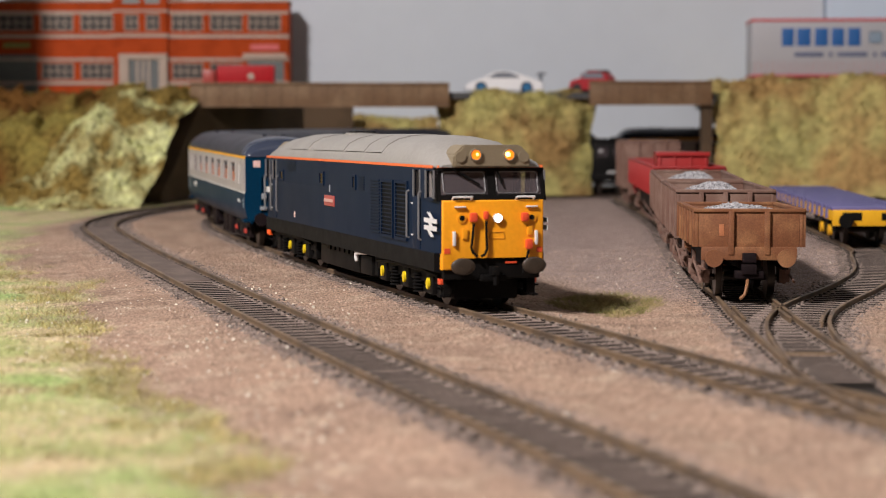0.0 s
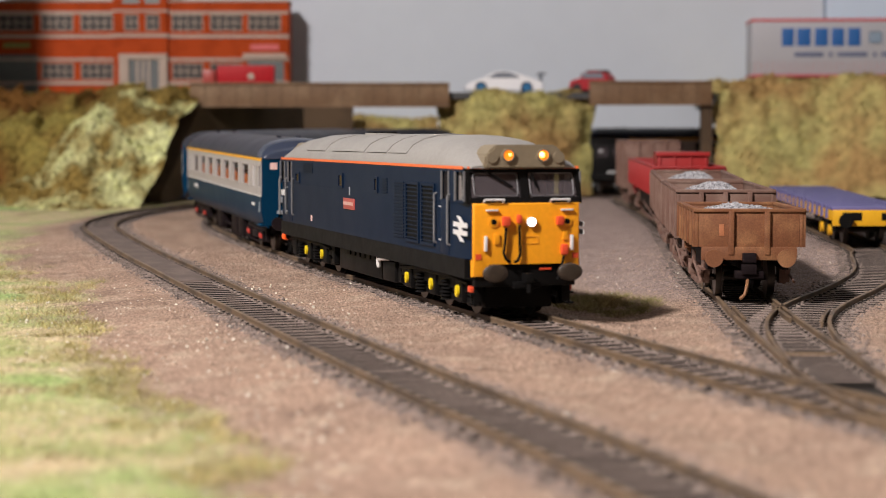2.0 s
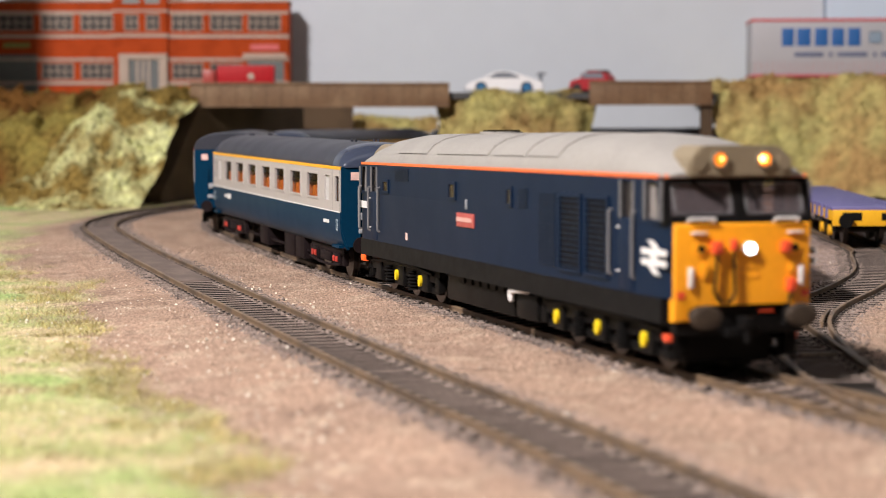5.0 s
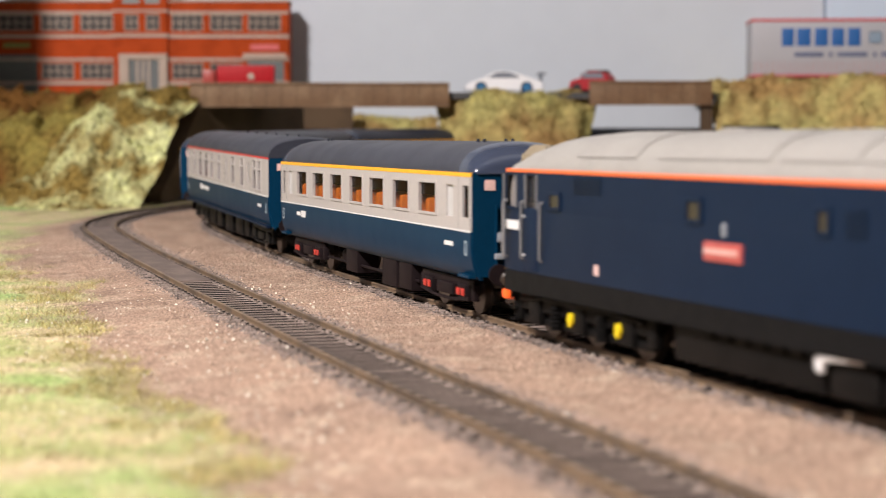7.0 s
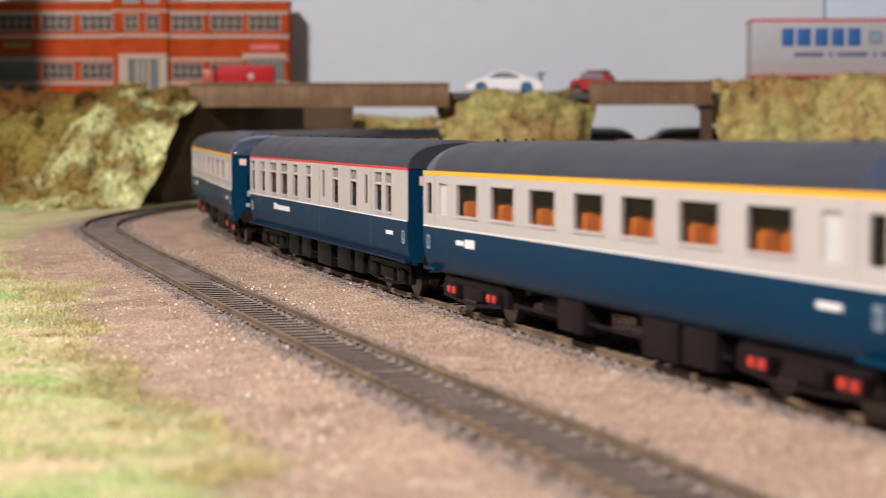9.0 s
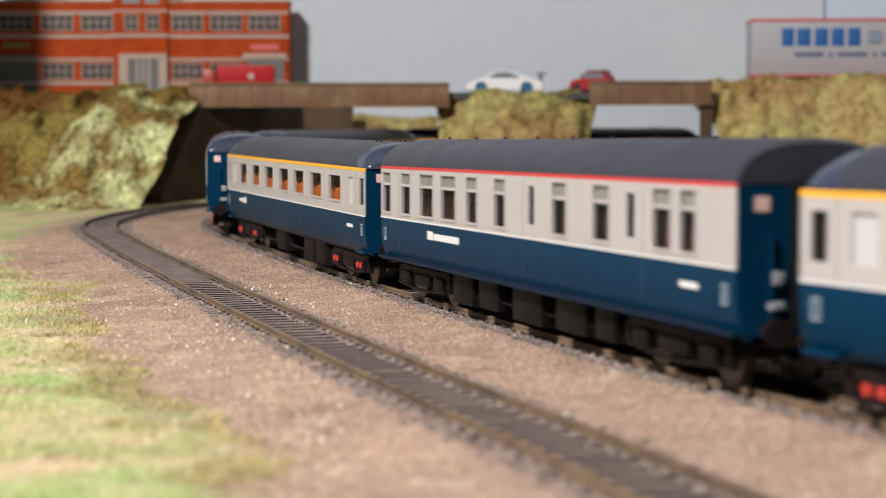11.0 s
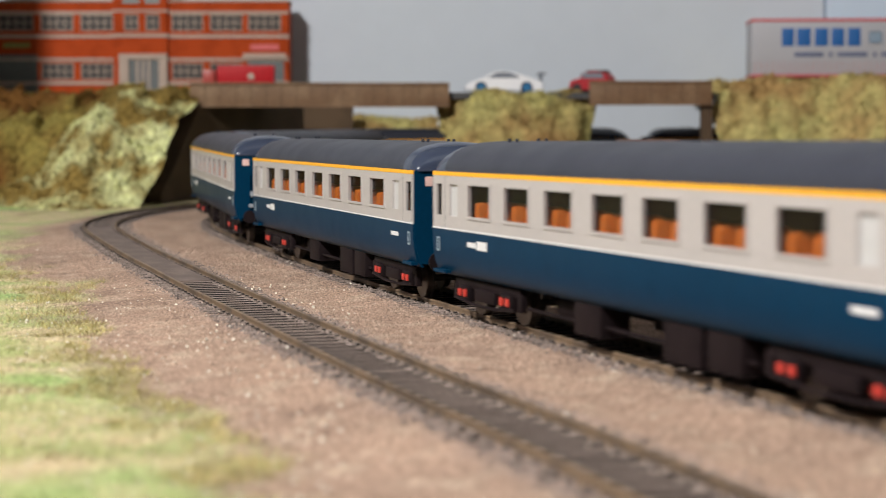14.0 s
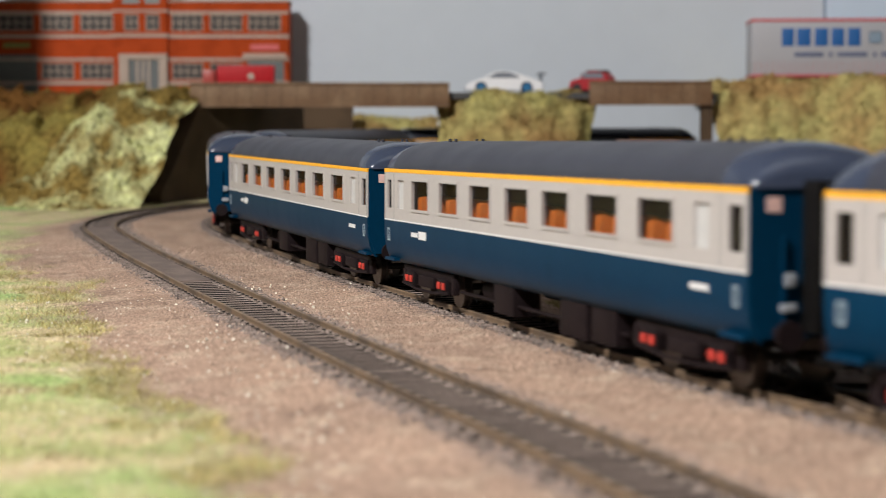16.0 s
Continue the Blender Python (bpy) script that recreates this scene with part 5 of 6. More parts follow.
def build_works():
    t = thing("factory_building", "orange-red brick factory with pale bands and gridded windows", "building", m=pose(0, 1.592, 0.090))
    k = 0.5112

    def X(px):
        return (px - 784) * k

    def Z(py):
        return 51 + (251 - py) * k - 90
    part("wall", boxes((X(-60), X(512), 0, 30, 0, Z(6))), BRICK, t, "orange-red brick wall")
    part("tower_wall", boxes((X(205), X(300), -4, 28, 0, Z(-30))), BRICK, t, "projecting brick entrance bay")
    part("roof", boxes((X(-60), X(514), -1, 31, Z(6), Z(2)), bevel=0.4), STONE, t, "pale parapet coping")
    for py, h in ((22, 5), (63, 6), (104, 5), (145, 6)):
        part("stone_band", boxes((X(-60), X(205), -1.0, 0.2, Z(py + h), Z(py)), (X(300), X(513), -1.0, 0.2, Z(py + h), Z(py))), STONE, t, "pale stone band")
    part("stone_band", boxes((X(203), X(302), -5, -3.8, Z(68), Z(62)), (X(203), X(302), -5, -3.8, Z(24), Z(20)), (X(203), X(302), -5, -3.8, Z(-26), Z(-31))), STONE, t)
    for c in (214, 256, 292):
        part("pilaster", boxes((X(c - 5), X(c + 5), -4.8, -3.8, Z(62), Z(-28))), BRICK, t)
    for c in (69, 140, 212, 300, 368, 436, 505):
        for z0, z1 in ((62, 27), (145, 109)):
            if not 200 < c < 305:
                part("pilaster", boxes((X(c - 5), X(c + 5), -0.7, 0.1, Z(z0), Z(z1))), BRICK, t)

    def win(px0, px1, py0, py1, n, y=0.0):
        x0, x1, z0, z1 = X(px0), X(px1), Z(py1), Z(py0)
        w = part("window", boxes((x0 - 0.8, x1 + 0.8, y - 0.6, y + 0.1, z0 - 0.8, z0), (x0 - 0.8, x1 + 0.8, y - 0.6, y + 0.1, z1, z1 + 0.8), (x0 - 0.8, x0, y - 0.6, y + 0.1, z0, z1), (x1, x1 + 0.8, y - 0.6, y + 0.1, z0, z1)), STONE, t)
        part("pane", boxes((x0, x1, y - 0.25, y + 0.05, z0, z1)), WINDARK, w)
        each("glazing_bar", [(x0 + (x1 - x0) * i / n - 0.35, x0 + (x1 - x0) * i / n + 0.35, y - 0.5, y - 0.2, z0, z1) for i in range(1, n)] + [(x0, x1, y - 0.48, y - 0.2, (z0 + z1) / 2 - 0.35, (z0 + z1) / 2 + 0.35)], STONE, w)
    for a, b in ((4, 62), (78, 132), (148, 202), (308, 360), (376, 430), (443, 497)):
        win(a, b, 29, 55, 4)
    for a, b in ((78, 132), (148, 202), (308, 360), (376, 428)):
        win(a, b, 114, 140, 4)
    win(226, 248, 29, 55, 2, -4)
    win(264, 286, 29, 55, 2, -4)
    d = part("entrance", boxes((X(215), X(232), -6.5, -3.8, 0, Z(97)), (X(285), X(300), -6.5, -3.8, 0, Z(97)), (X(215), X(300), -6.6, -3.8, Z(107), Z(97)), bevel=0.3), STONE, t, "pale stone door surround")
    part("door", boxes((X(232), X(285), -4.6, -3.8, 0, Z(107))), DOORGREY, d)
    part("door_bar", boxes((X(245), X(249), -5, -4.4, 0, Z(107)), (X(265), X(269), -5, -4.4, 0, Z(107)), (X(255), X(259), -5, -4.4, 0, Z(107))), STONE, d)
    d = part("loading_door", boxes((X(440), X(504), -0.9, 0.1, 0, Z(106))), DOORGREY, t, "grey loading door")
    part("door_hood", boxes((X(432), X(508), -3, 0, Z(106), Z(96)), bevel=0.3), STONE, d)
    part("sign", boxes((X(445), X(495), -0.6, 0, Z(90), Z(80))), mat("pink_sign", (0.60, 0.12, 0.12), 0.6), t, "red sign with unreadable writing")
    d = part("loading_door", boxes((X(-2), X(70), -0.9, 0.1, 0, Z(98))), DOORGREY, t)
    part("sign", boxes((X(10), X(57), -0.6, 0, Z(86), Z(77))), mat("olive_sign", (0.24, 0.24, 0.06), 0.6), t, "olive sign with unreadable writing")
    part("sign", boxes((X(222), X(288), -4.6, -3.9, Z(9), Z(0))), mat("grey_green_sign", (0.22, 0.27, 0.27), 0.6), t, "grey-green name board")


def car_shape(bm, length, width, prof, half_top):
    """A car body lofted across its width from a side outline."""
    rings = []
    for f, inset in ((-1, 0.10), (-0.86, 0.02), (-0.5, 0), (0.5, 0), (0.86, 0.02), (1, 0.10)):
        r = []
        for x, z in prof:
            up = max(0.0, (z - half_top) / 8.0)
            y = f * width / 2 * (1 - 0.26 * up)
            r.append((x * length * (1 - inset * 0.3), y, z * (1 - inset * 0.35) + inset * 2))
        rings.append(r)
    loft(bm, rings)


def build_vehicles():
    # white sports car
    t = thing("sports_car", "white toy sports car with rear wing and blue hubs", "car", m=pose(0.050, 1.448, 0.0902, 0, 0, 180))
    prof = [(-0.5, 4), (-0.49, 9), (-0.42, 11), (-0.25, 14.6), (-0.1, 17.5), (0.02, 18.6), (0.12, 18.0), (0.24, 13.6), (0.33, 11.6), (0.46, 8.6), (0.5, 5.6), (0.49, 3), (-0.48, 2.6)]
    bm = bmesh.new()
    car_shape(bm, 64, 28, prof, 11.5)
    part("body", bm, CARWHITE, t, "white car body", smooth=50)
    for sy in (-1, 1):
        bm = bmesh.new()
        prism(bm, [(-13, 12.6), (13.5, 12.4), (7, 16.6), (1, 17.4), (-6, 16.4)], "y", *sorted((sy * 11.2, sy * 13.2)))
        part("side_window", bm, CARGLASS, t)
        for x in (-18, 19):
            bm = bmesh.new()
            cyl(bm, (x, sy * 10, 4.8), (x, sy * 14.2, 4.8), 4.8, 20)
            w = part("wheel", bm, TYRE, t)
            bm = bmesh.new()
            cyl(bm, (x, sy * 14, 4.8), (x, sy * 14.6, 4.8), 3.5, 16)
            part("rim", bm, WHEELBLUE, w, "blue hub")
    part("rear_wing", boxes((-34, -27, -13, 13, 15.6, 16.8), (-31, -29, -10, -8, 10, 16), (-31, -29, 8, 10, 10, 16), bevel=0.3), CARGLASS, t, "grey rear wing")
    # red car
    t = thing("hatchback_car", "small red toy car with dark roof behind the bridge parapet", "car", m=pose(0.1225, 1.440, 0.0902, 0, 0, 155))
    prof = [(-0.5, 4), (-0.5, 9), (-0.47, 11.6), (-0.36, 16.6), (-0.1, 18.2), (0.1, 17.6), (0.24, 12.6), (0.44, 10.6), (0.5, 8), (0.5, 3), (-0.48, 2.6)]
    bm = bmesh.new()
    car_shape(bm, 35, 20, prof, 11.5)
    part("body", bm, CARRED, t, "red car body", smooth=50)
    part("roof", boxes((-12, 4, -7.6, 7.6, 16.4, 18.6), bevel=0.8), TYRE, t, "black roof")
    part("windscreen", boxes((4.6, 8.6, -6.6, 6.6, 12.6, 16.4), bevel=0.5), CARGLASS, t)
    for sy in (-1, 1):
        bm = bmesh.new()
        prism(bm, [(-12.6, 12.0), (7.4, 12.0), (3.6, 16.4), (-10.4, 16.4)], "y", *sorted((sy * 8.0, sy * 9.5)))
        part("side_window", bm, CARGLASS, t)
        part("headlamp", boxes((16.4, 17.8, *sorted((sy * 5, sy * 8)), 7.4, 9.4), bevel=0.3), WHITE, t)
        for x in (-10.5, 10.5):
            bm = bmesh.new()
            cyl(bm, (x, sy * 7, 4.0), (x, sy * 10.3, 4.0), 4.0, 18)
            part("wheel", bm, TYRE, t)
    # red lorry
    t = thing("delivery_lorry", "small bright red toy delivery lorry on the road", "lorry", m=pose(-0.166, 1.440, 0.0902))
    part("box_body", boxes((-17, 29, -9, 9, 5, 22.5), bevel=0.6), mat("bright_red_lorry_paint", (0.42, 0.010, 0.016), 0.5, spec=0.2), t, "bright red box body")
    part("emblem", boxes((8, 13, -9.3, -8.9, 11, 16), bevel=0.1), STONE, t)
    part("cab", boxes((-29, -18.5, -8.5, 8.5, 4, 19), bevel=1.5), mat("brick_red_cab", (0.35, 0.04, 0.03), 0.4), t)
    part("chassis", boxes((-28, 29, -7, 7, 2.5, 5)), TYRE, t)
    for x in (-22, 18):
        for sy in (-1, 1):
            bm = bmesh.new()
            cyl(bm, (x, sy * 6, 3.6), (x, sy * 9, 3.6), 3.6, 14)
            part("wheel", bm, TYRE, t)
    # curtain-sided trailer
    t = thing("lorry_trailer", "pale grey curtain-sided lorry trailer with blue lettering and red top rail", "trailer", m=pose(0.2705, 1.55, 0.104, 0, 0, -4.0))
    part("curtain_side", boxes((0, 250, 0, 46, 5.5, 53.0), bevel=0.4), TRAILGREY, t, "pale grey curtain side")
    part("top_rail", boxes((-0.6, 250.6, -0.6, 46.6, 51.8, 54.4), bevel=0.4), TRAILRED, t, "red top rail")
    part("bottom_rail", boxes((-0.6, 250.6, -0.6, 46.6, 3.6, 5.8), bevel=0.3), TRAILRED, t, "dark red bottom rail")
    each("strap", [(3 + i * 5.0, 3.9 + i * 5.0, -0.35, 0.2, 6, 17) for i in range(49)], mat("pink_strap", (0.48, 0.28, 0.30), 0.5), t, "thin pink curtain straps")
    for x0, x1 in ((26, 36.5), (39, 51), (54.5, 66), (69, 80), (83, 94), (120, 130), (133, 144)):
        part("lettering", boxes((x0, x1, -0.4, 0.1, 30.5, 46.0), bevel=0.2), LETTER, t, "bold blue lettering as plain blocks")
    part("emblem", boxes((101, 112, -0.4, 0.1, 33, 43), bevel=2.0), mat("slate_emblem", (0.24, 0.32, 0.42), 0.5), t, "small slate-blue emblem")
    for x0, x1 in ((37, 62), (67, 70), (74, 100), (105, 108), (112, 140), (145, 172)):
        part("lettering", boxes((x0, x1, -0.4, 0.1, 21.0, 25.2), bevel=0.2), LETTER2, t, "small slate lettering as plain bars")
    part("chassis", boxes((4, 246, 8, 38, 1.5, 3.8)), TYRE, t)
    for x in (170, 190, 210):
        for y in (6, 40):
            bm = bmesh.new()
            cyl(bm, (x, y - 4, 1.0), (x, y + 4, 1.0), 7, 16)
            part("wheel", bm, TYRE, t)
    part("landing_leg", boxes((40, 43, 8, 11, -3, 3), (40, 43, 34, 37, -3, 3)), TYRE, t)


# ---- yard: parked wagons ----


def wagon_pose(line, y):
    i = int(np.argmin(np.abs(line.p[:, 1] - y)))
    s = float(line.s[i])
    p, w = line.at(s), line.way(s)
    d = -w
    left = Vector((-d.y, d.x, 0)).normalized()
    return Matrix.Translation(p * MM) @ Matrix((d, left, d.cross(left))).transposed().to_4x4()


def build_open_wagon(label, at, length, width, z0, z1, paint, load=None, ribs=2, group="wagons in the yard"):
    t = thing("open_wagon", label, "wagon", group, m=at)
    h, w, k = length / 2, width / 2, 1.1
    for s in (-1, 1):
        part("side_panel", boxes((-h, h, *sorted((s * w, s * (w - k))), z0, z1), bevel=0.25), paint, t)
        part("end_panel", boxes((*sorted((s * h, s * (h - k))), -w + k, w - k, z0, z1), bevel=0.25), paint, t)
        part("rim", boxes((-h - 0.5, h + 0.5, *sorted((s * (w + 0.7), s * (w - k - 0.3))), z1 - 0.3, z1 + 0.9), bevel=0.3), paint, t, "worn orange-brown top rim")
        part("rim", boxes((*sorted((s * (h + 0.6), s * (h - k - 0.3))), -w - 0.6, w + 0.6, z1 - 0.3, z1 + 0.85), bevel=0.3), paint, t)
        for i in range(ribs):
            y = -w + width * (i + 1) / (ribs + 1)
            part("end_rib", boxes((*sorted((s * (h - 0.1), s * (h + 1.2))), y - 0.9, y + 0.9, z0 - 2.4, z1), bevel=0.3), paint, t)
        n = max(3, int(length / 11))
        for i in range(n + 1):
            x = -h + 1 + (length - 2) * i / n
            part("side_rib", boxes((x - 0.7, x + 0.7, *sorted((s * (w - 0.1), s * (w + 0.9))), z0, z1), bevel=0.2), paint, t)
        part("headstock", boxes((*sorted((s * (h - 1.5), s * (h + 0.8))), -w + 2, w - 2, z0 - 4.2, z0 + 0.1), bevel=0.3), paint, t)
        for y in (-11.6, 11.6):
            bm = bmesh.new()
            cyl(bm, (s * h, y, 13.6), (s * (h + 3.4), y, 13.6), 1.7, 12)
            cyl(bm, (s * (h + 3.2), y, 13.6), (s * (h + 4.3), y, 13.6), 2.9, 24)
            part("buffer", bm, paint, t, "round rusty buffer")
        bm = bmesh.new()
        box(bm, *sorted((s * h, s * (h + 2.4))), -2.2, 2.2, 12.0, 15.2, bevel=0.4)
        box(bm, *sorted((s * (h - 2), s * (h + 3))), -4.6, 4.6, 7.0, 9.4, bevel=0.5)
        box(bm, *sorted((s * (h + 0.5), s * (h + 4))), -2.6, 2.2, 8.4, 11.6, bevel=0.4)
        part("coupling", bm, UNDER, t, "dark coupling block")
        bm = bmesh.new()
        tube(bm, [(s * (h + 2), -0.5, 8), (s * (h + 2.6), -0.8, 4.5), (s * (h + 3.2), -1.6, 1.8), (s * (h + 3.8), -3.2, 0.4)], 0.55)
        part("coupling_hook", bm, RUST, t, "bent rusty coupling hook")
    part("floor", boxes((-h + k, h - k, -w + k, w - k, z0, z0 + 1.2)), paint, t)
    part("number_patch", boxes((h - 0.05, h + 0.15, -9.6, -8.0, z0 + 3.6, z0 + 7.4), bevel=0.05), mat("worn_orange_patch", (0.42, 0.16, 0.07), 0.6), t)
    part("underframe", boxes((-h + 2, h - 2, -13, -11, 9.6, z0), (-h + 2, h - 2, 11, 13, 9.6, z0), (-h + 4, h - 4, -3, 3, 10, z0)), UNDER, t)
    axles = (-length * 0.27, length * 0.27) if length < 100 else (-h + 15, -h + 34, h - 34, h - 15)
    for x in axles:
        wheelset(t, x, 6.2)
        for s in (-1, 1):
            bm = bmesh.new()
            prism(bm, [(x - 6, z0 - 4), (x + 6, z0 - 4), (x + 2.4, 4.4), (x - 2.4, 4.4)], "y", *sorted((s * 11.4, s * 13.4)))
            box(bm, x - 2.6, x + 2.6, *sorted((s * 13, s * 15)), 4.6, 8.6, bevel=0.4)
            for i in range(3):
                box(bm, x - 8 + i * 1.6, x + 8 - i * 1.6, *sorted((s * 13.2, s * 14.6)), 9.0 - i * 0.7, 9.6 - i * 0.7)
            part("axle_guard", bm, RUST2, t)
    for s in (-1, 1):
        bm = bmesh.new()
        tube(bm, [(-length * 0.1, s * 14.5, 11), (length * 0.42, s * 15, 6.2), (length * 0.46, s * 15, 5.6)], 0.5)
        box(bm, -length * 0.2, length * 0.2, *sorted((s * 13.6, s * 14.6)), 3.6, 5.0)
        part("brake_lever", bm, RUST2, t)
    if load:
        bm = bmesh.new()
        nx, ny = 16, 10
        rows = []
        rnd = random.Random(int(length))
        pts = []
        def hz(u, v):
            return z0 + 1 + load * (max(0, math.sin(math.pi * u)) ** 0.28) * (max(0, math.sin(math.pi * v)) ** 0.3) * (0.9 + 0.12 * noise.noise(Vector((u * 5, v * 4, length))))
        for i in range(nx + 1):
            rows.append([(-h + k + (length - 2 * k) * i / nx, -w + k + (width - 2 * k) * j / ny, hz(i / nx, j / ny)) for j in range(ny + 1)])
        loft(bm, rows, closed=False)
        part("load", bm, STONELOAD, t, "heaped pale grey stone load", smooth=180)
        for _ in range(int(length * 22)):
            u, v = 0.03 + 0.94 * rnd.random(), 0.03 + 0.94 * rnd.random()
            pts.append((-h + k + (length - 2 * k) * u, -w + k + (width - 2 * k) * v, hz(u, v)))
        stones("rubble", "", pts, STONELOAD, 0.35, 0.95, int(length) + 1, parent=t)
    return t


def build_flat_wagon(at):
    t = thing("flat_wagon", "yellow flat wagon with violet-blue deck parked on the branch track", "wagon", "wagons in the yard", m=at)
    h = 115
    part("deck", boxes((-h, h, -17.5, 17.5, 16.4, 18.2), bevel=0.4), DECKBLUE, t, "violet-blue deck")
    each("deck_seam", [(-h + i * 14.4, -h + i * 14.4 + 0.4, -17, 17, 18.15, 18.4) for i in range(1, 16)], mat("dark_blue_seam", (0.04, 0.04, 0.13), 0.6), t)
    for s in (-1, 1):
        part("side_sill", boxes((-h + 2, h - 2, *sorted((s * 15.8, s * 17.3)), 11.5, 16.4), bevel=0.3), FLATYEL, t, "yellow side sill")
        each("stake", [(-h + 6 + i * 15, -h + 9 + i * 15, *sorted((s * 17.2, s * 18.3)), 12, 18.0) for i in range(15)], DECKBLUE, t)
        part("headstock", boxes((*sorted((s * (h - 2), s * (h + 0.8))), -17.0, 17.0, 9.0, 16.6), bevel=0.6), FLATYEL, t, "yellow headstock")
        # Raised black patches paint the dark of the end openings; nothing is cut.
        part("end_recess", boxes((*sorted((s * (h + 0.5), s * (h + 1.1))), -12.5, -3.5, 11.6, 15.4), (*sorted((s * (h + 0.5), s * (h + 1.1))), 5.5, 12.5, 11.8, 15.2), bevel=0.25), BLACK, t, "black patch painting the dark of the end opening")
        for y in (-11.4, 11.4):
            bm = bmesh.new()
            cyl(bm, (s * h, y, 11.6), (s * (h + 3.6), y, 11.6), 1.6, 10)
            cyl(bm, (s * (h + 3.4), y, 11.6), (s * (h + 4.4), y, 11.6), 3.3, 18)
            part("buffer", bm, BLACK, t)
        bg = new("bogie")
        bg.parent = t
        bg.location = (s * 84 * MM, 0, 0)
        bg.empty_display_size = 0.01
        part("bogie_frame", boxes(*mirror_y([(-19, 19, 12.4, 14.6, 5.4, 9.6)]), (-4, 4, -13, 13, 8, 11.6), bevel=0.4), BLACK, bg)
        for x in (-12, 12):
            wheelset(bg, x, 6.0)
            for sy in (-1, 1):
                bm = bmesh.new()
                cyl(bm, (x, sy * 14, 6), (x, sy * 16, 6), 2.6, 16)
                part("axlebox_cover", bm, FLATYEL, bg, "yellow axlebox cover")
    part("spine", boxes((-h + 3, h - 3, -5, 5, 9.5, 16.4)), BLACK, t)
    return t


def build_shunter(at):
    t = thing("shunting_locomotive", "black toy shunting engine parked in the shade under the bridge", "locomotive", m=at)
    part("body", boxes((-20, 20, -14.5, 14.5, 10, 40), bevel=2.0), BLACK, t)
    part("cab_roof", boxes((-20.5, 20.5, -15, 15, 40, 43), bevel=1.2), BLACK, t)
    part("cab_window", boxes((19.6, 20.3, -11, -2, 28, 36), (19.6, 20.3, 2, 11, 28, 36)), GLASS, t)
    part("buffer_beam", boxes((18, 22, -16, 16, 9, 15), bevel=0.5), BLACK, t)
    part("number_patch", boxes((20, 20.4, -3, 8, 13.5, 17)), mat("pale_number_patch", (0.4, 0.4, 0.4), 0.5), t)
    for y in (-11.4, 11.4):
        bm = bmesh.new()
        cyl(bm, (21, y, 12), (26, y, 12), 2.6, 14)
        part("buffer", bm, BLACK, t)
    bm = bmesh.new()
    cyl(bm, (19.5, -8, 33), (21, -8, 33), 1.2, 12)
    part("lamp", bm, WHITE, t)
    for x in (-12, 12):
        wheelset(t, x, 7.0)


def build_yard():
    build_open_wagon("rusty brown open wagon with grey stone load beside the points", wagon_pose(SIDING, 601), 66, 34.6, 17.0, 28.6, RUST, load=13.0, ribs=2)
    for y in (698, 816):
        build_open_wagon("taller dull brown open wagon with heaped pale stone load", wagon_pose(SIDING, y), 108, 35.0, 16.0, 33.0, RUST2, load=18.4, ribs=3)
    w = build_open_wagon("red low-sided open wagon coupled behind the brown wagons", wagon_pose(SIDING, 1004), 246, 35.0, 19.0, 33.5, WAGRED, ribs=2)
    build_open_wagon("brown open wagon at the far end of the siding", wagon_pose(SIDING, 1170), 62, 35.0, 14.0, 44.0, RUST2, ribs=3)
    m = wagon_pose(SIDING, 950)
    c = thing("container", "plain dark red ribbed container standing in the red wagon", "container", m=m @ pose(0, 0.0012, 0.0202))
    part("shell", boxes((-22, 22, -13.4, 13.4, 0, 20.5), bevel=0.8), WAGRED, c)
    part("rib", boxes(*[(21.8, 22.8, -12.6 + i * 8.0, -11.6 + i * 8.0, 1, 20) for i in range(4)], bevel=0.2), WAGRED, c)
    part("top_rail", boxes((21.5, 23.4, -14, 14, 19, 21.2), bevel=0.3), WAGRED, c)
    build_flat_wagon(wagon_pose(BRANCH, 940))
    build_shunter(pose(0.134, 1.428, (rise(1428)) * MM, 0, 0, -90))
    t = thing("point_motor", "small dark lever box beside the points", "lever", m=pose(0.118, 0.432, -0.004))
    part("box", boxes((-1.5, 1.5, -1.2, 1.2, 0, 3.4), bevel=0.3), UNDER, t)
    part("base", boxes((-3, 3, -2, 2, 0, 0.8), bevel=0.2), UNDER, t)
    t = thing("stone", "small black lump of ballast beside the near track", "stone", m=pose(-0.0695, 0.529, -0.0030))
    bm = bmesh.new()
    bmesh.ops.create_icosphere(bm, subdivisions=2, radius=1.4)
    for v in bm.verts:
        v.co *= 1 + 0.5 * noise.noise(v.co * 0.9)
    part("lump", bm, TYRE, t)
# ---- build ----
build_room()
build_ceiling_lamp((-706, -230, 1025), "white square lamp hung from the ceiling on a stem")
build_ground()
build_grass()
build_gravel()
build_scenery()
build_yard()
build_tracks()
loco, loco_wheels = build_loco()
coach, coach_wheels = build_coach("first")
buffet, buffet_wheels = build_coach("buffet")
TRAIN = [(loco, 0.0, 85.3), (coach, 286.0, 93.0), (buffet, 564.0, 93.0)]
for k in range(6):
    TRAIN.append((copy_thing(coach, Matrix.Identity(4)), 845.0 + 282.0 * k, 93.0))

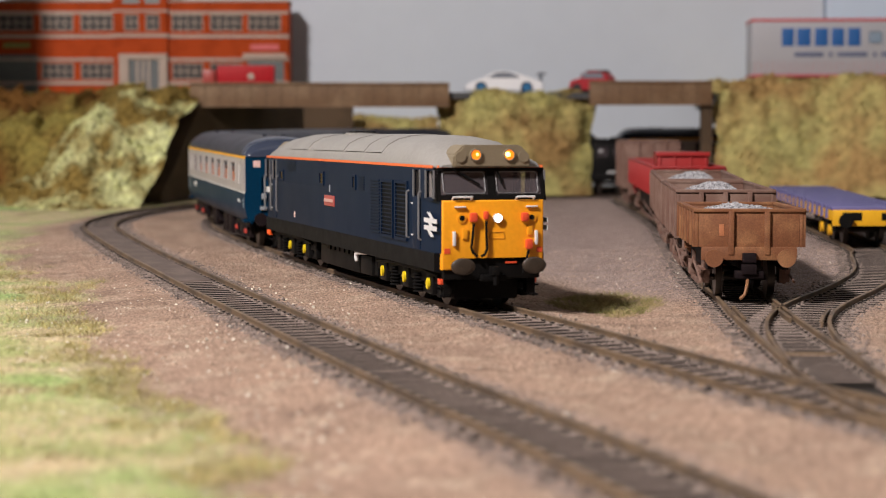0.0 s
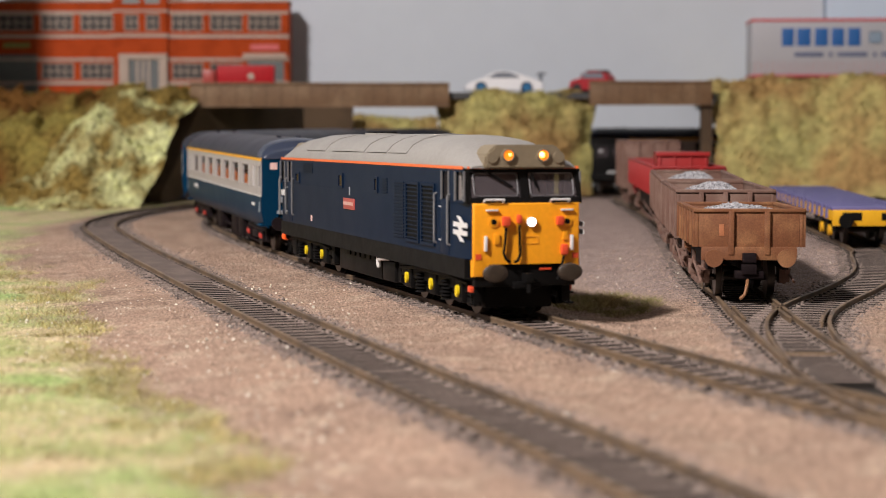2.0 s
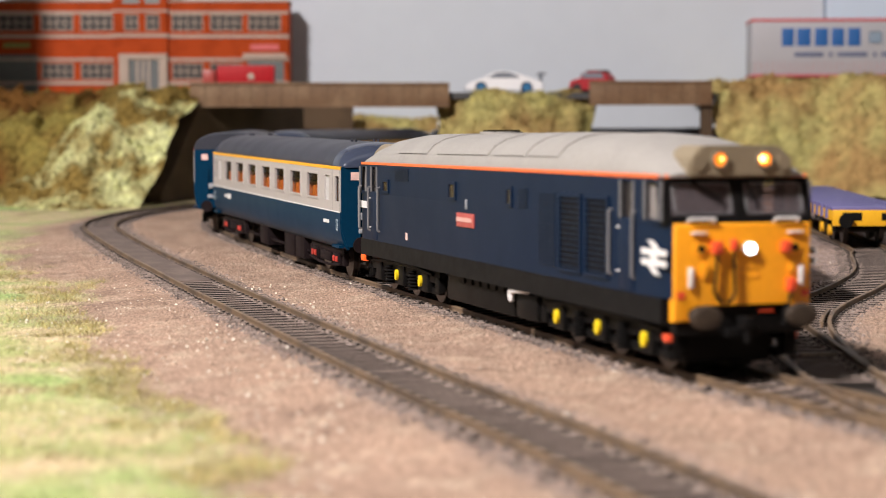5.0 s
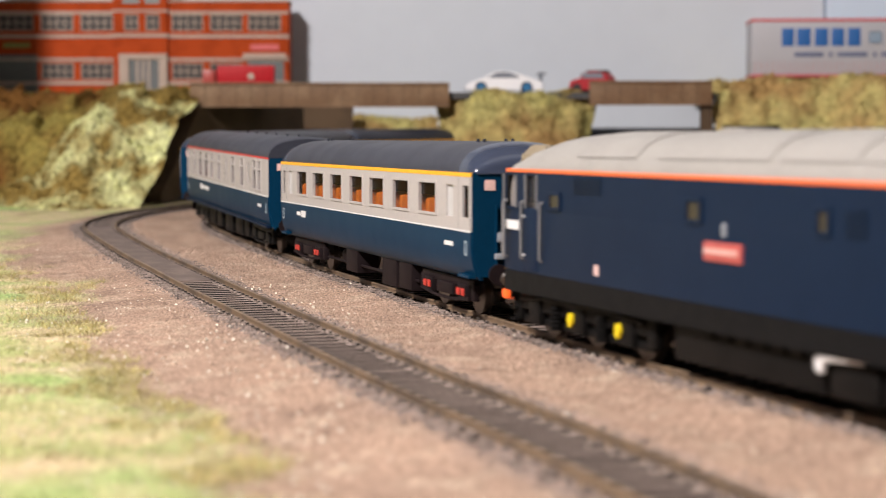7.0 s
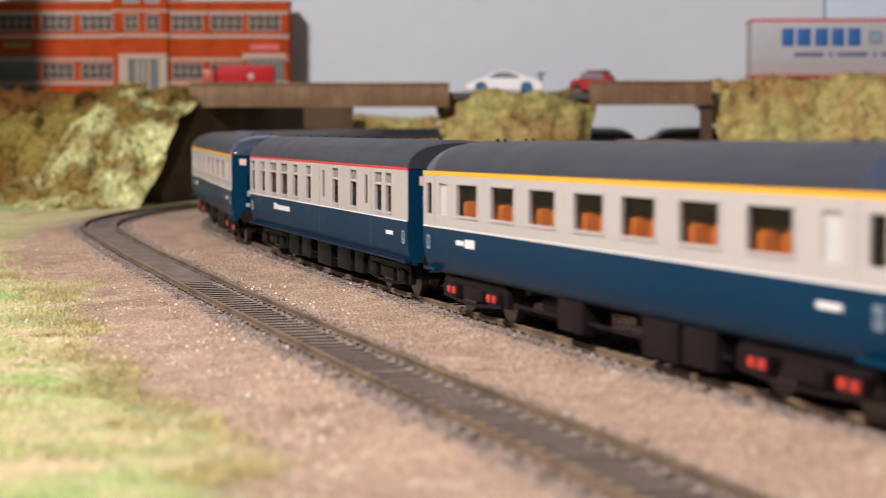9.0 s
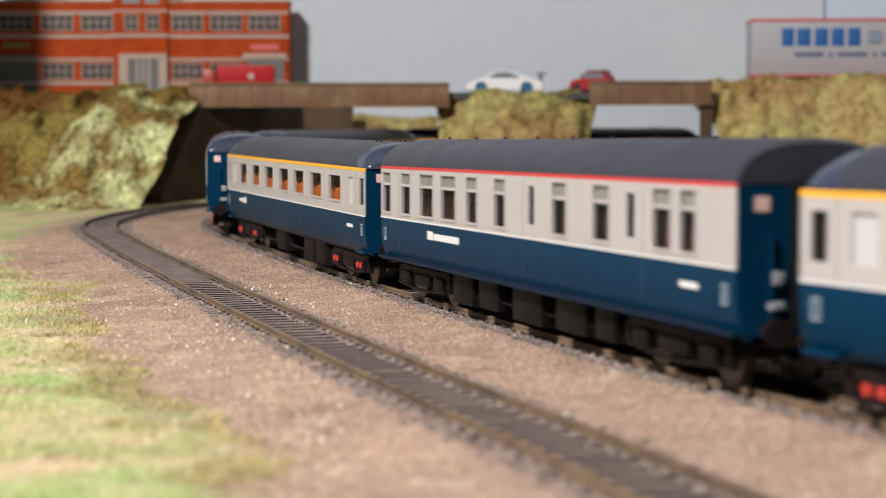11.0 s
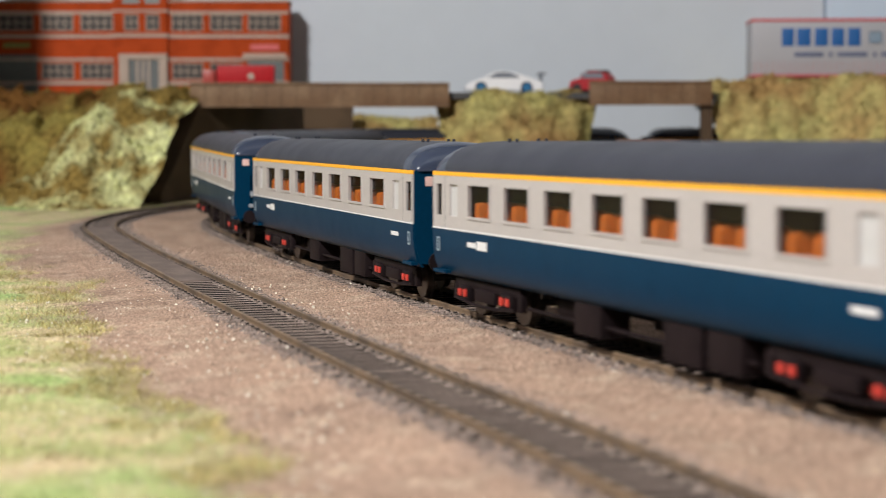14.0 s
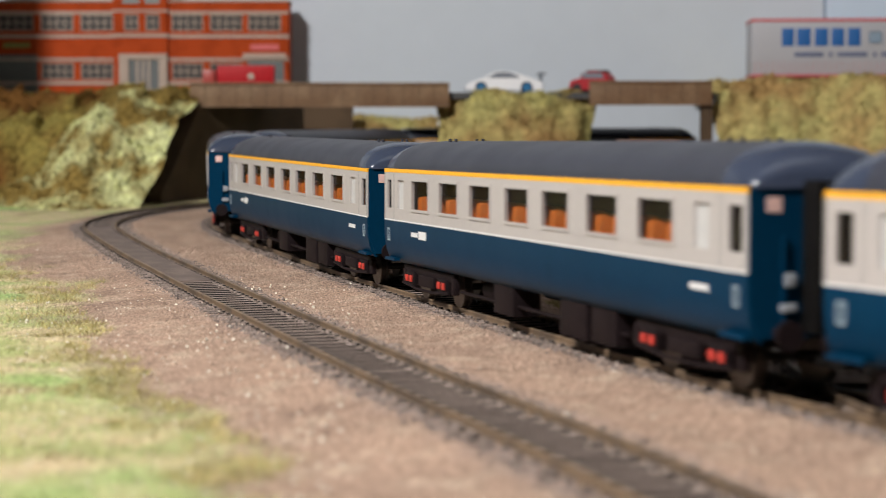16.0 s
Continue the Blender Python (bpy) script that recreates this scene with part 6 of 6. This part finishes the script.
# arc length of the locomotive's middle along the main track, falling as it comes on
RUN = [(0.0, 480.0), (0.5, 478.5), (1.0, 472.5), (1.5, 462.5), (2.0, 450.0), (2.5, 434.5), (3.0, 416.0), (3.5, 395.5), (4.0, 371.5), (4.5, 345), (5.0, 315.5),
       (5.5, 283), (6.0, 248), (6.5, 207.0), (7.0, 159.5), (7.5, 109.5), (8.0, 58.5), (8.5, 3.5), (9.0, -53.0), (9.5, -107.0), (10.0, -164.0), (10.5, -222), (11.0, -280),
       (11.5, -338), (12.0, -394.5), (12.5, -450.5), (13.0, -505), (13.5, -563.5), (14.0, -622.5), (14.5, -681.0), (15.0, -736.5), (15.5, -791.5), (16.0, -847.5)]
RUN_T, RUN_S = [r[0] for r in RUN], [r[1] for r in RUN]


def run(t):
    i = min(len(RUN) - 2, max(0, int(t / 0.5)))
    u = (t - RUN_T[i]) / 0.5
    a, b = RUN_S[i], RUN_S[i + 1]
    m0 = (b - RUN_S[i - 1]) / 2 if i else 0.0
    m1 = (RUN_S[i + 2] - a) / 2 if i + 2 < len(RUN) else b - a
    return a * (1 + 2 * u) * (1 - u) ** 2 + m0 * u * (1 - u) ** 2 + b * u * u * (3 - 2 * u) + m1 * u * u * (u - 1)


def on_track(s, half):
    f, r = MAIN.at(S0 + s - half), MAIN.at(S0 + s + half)
    d = (f - r).normalized()
    m = (f + r) / 2
    left = Vector((-d.y, d.x, 0)).normalized()
    up = d.cross(left)
    rot = Matrix((d, left, up)).transposed().to_4x4()
    return Matrix.Translation(m * MM) @ rot


def motions():
    for ob, off, half in TRAIN:
        walk(ob, [(k * 0.25, on_track(run(k * 0.25) + off, half)) for k in range(65)])
    rows = [(k / 15.0, run(k / 15.0)) for k in range(241)]
    for wheels in (loco_wheels, coach_wheels, buffet_wheels):
        for ob, x, r in wheels + [(o, o.location.x / MM, 6.4) for c, off, _ in TRAIN[3:6] for o in c.children_recursive if wheels is coach_wheels and o.name.startswith("wheelset")]:
            walk(ob, [(t, pose(x * MM, 0, r * MM, 0, math.degrees((RUN_S[0] - s) / r), 0)) for t, s in rows])


motions()
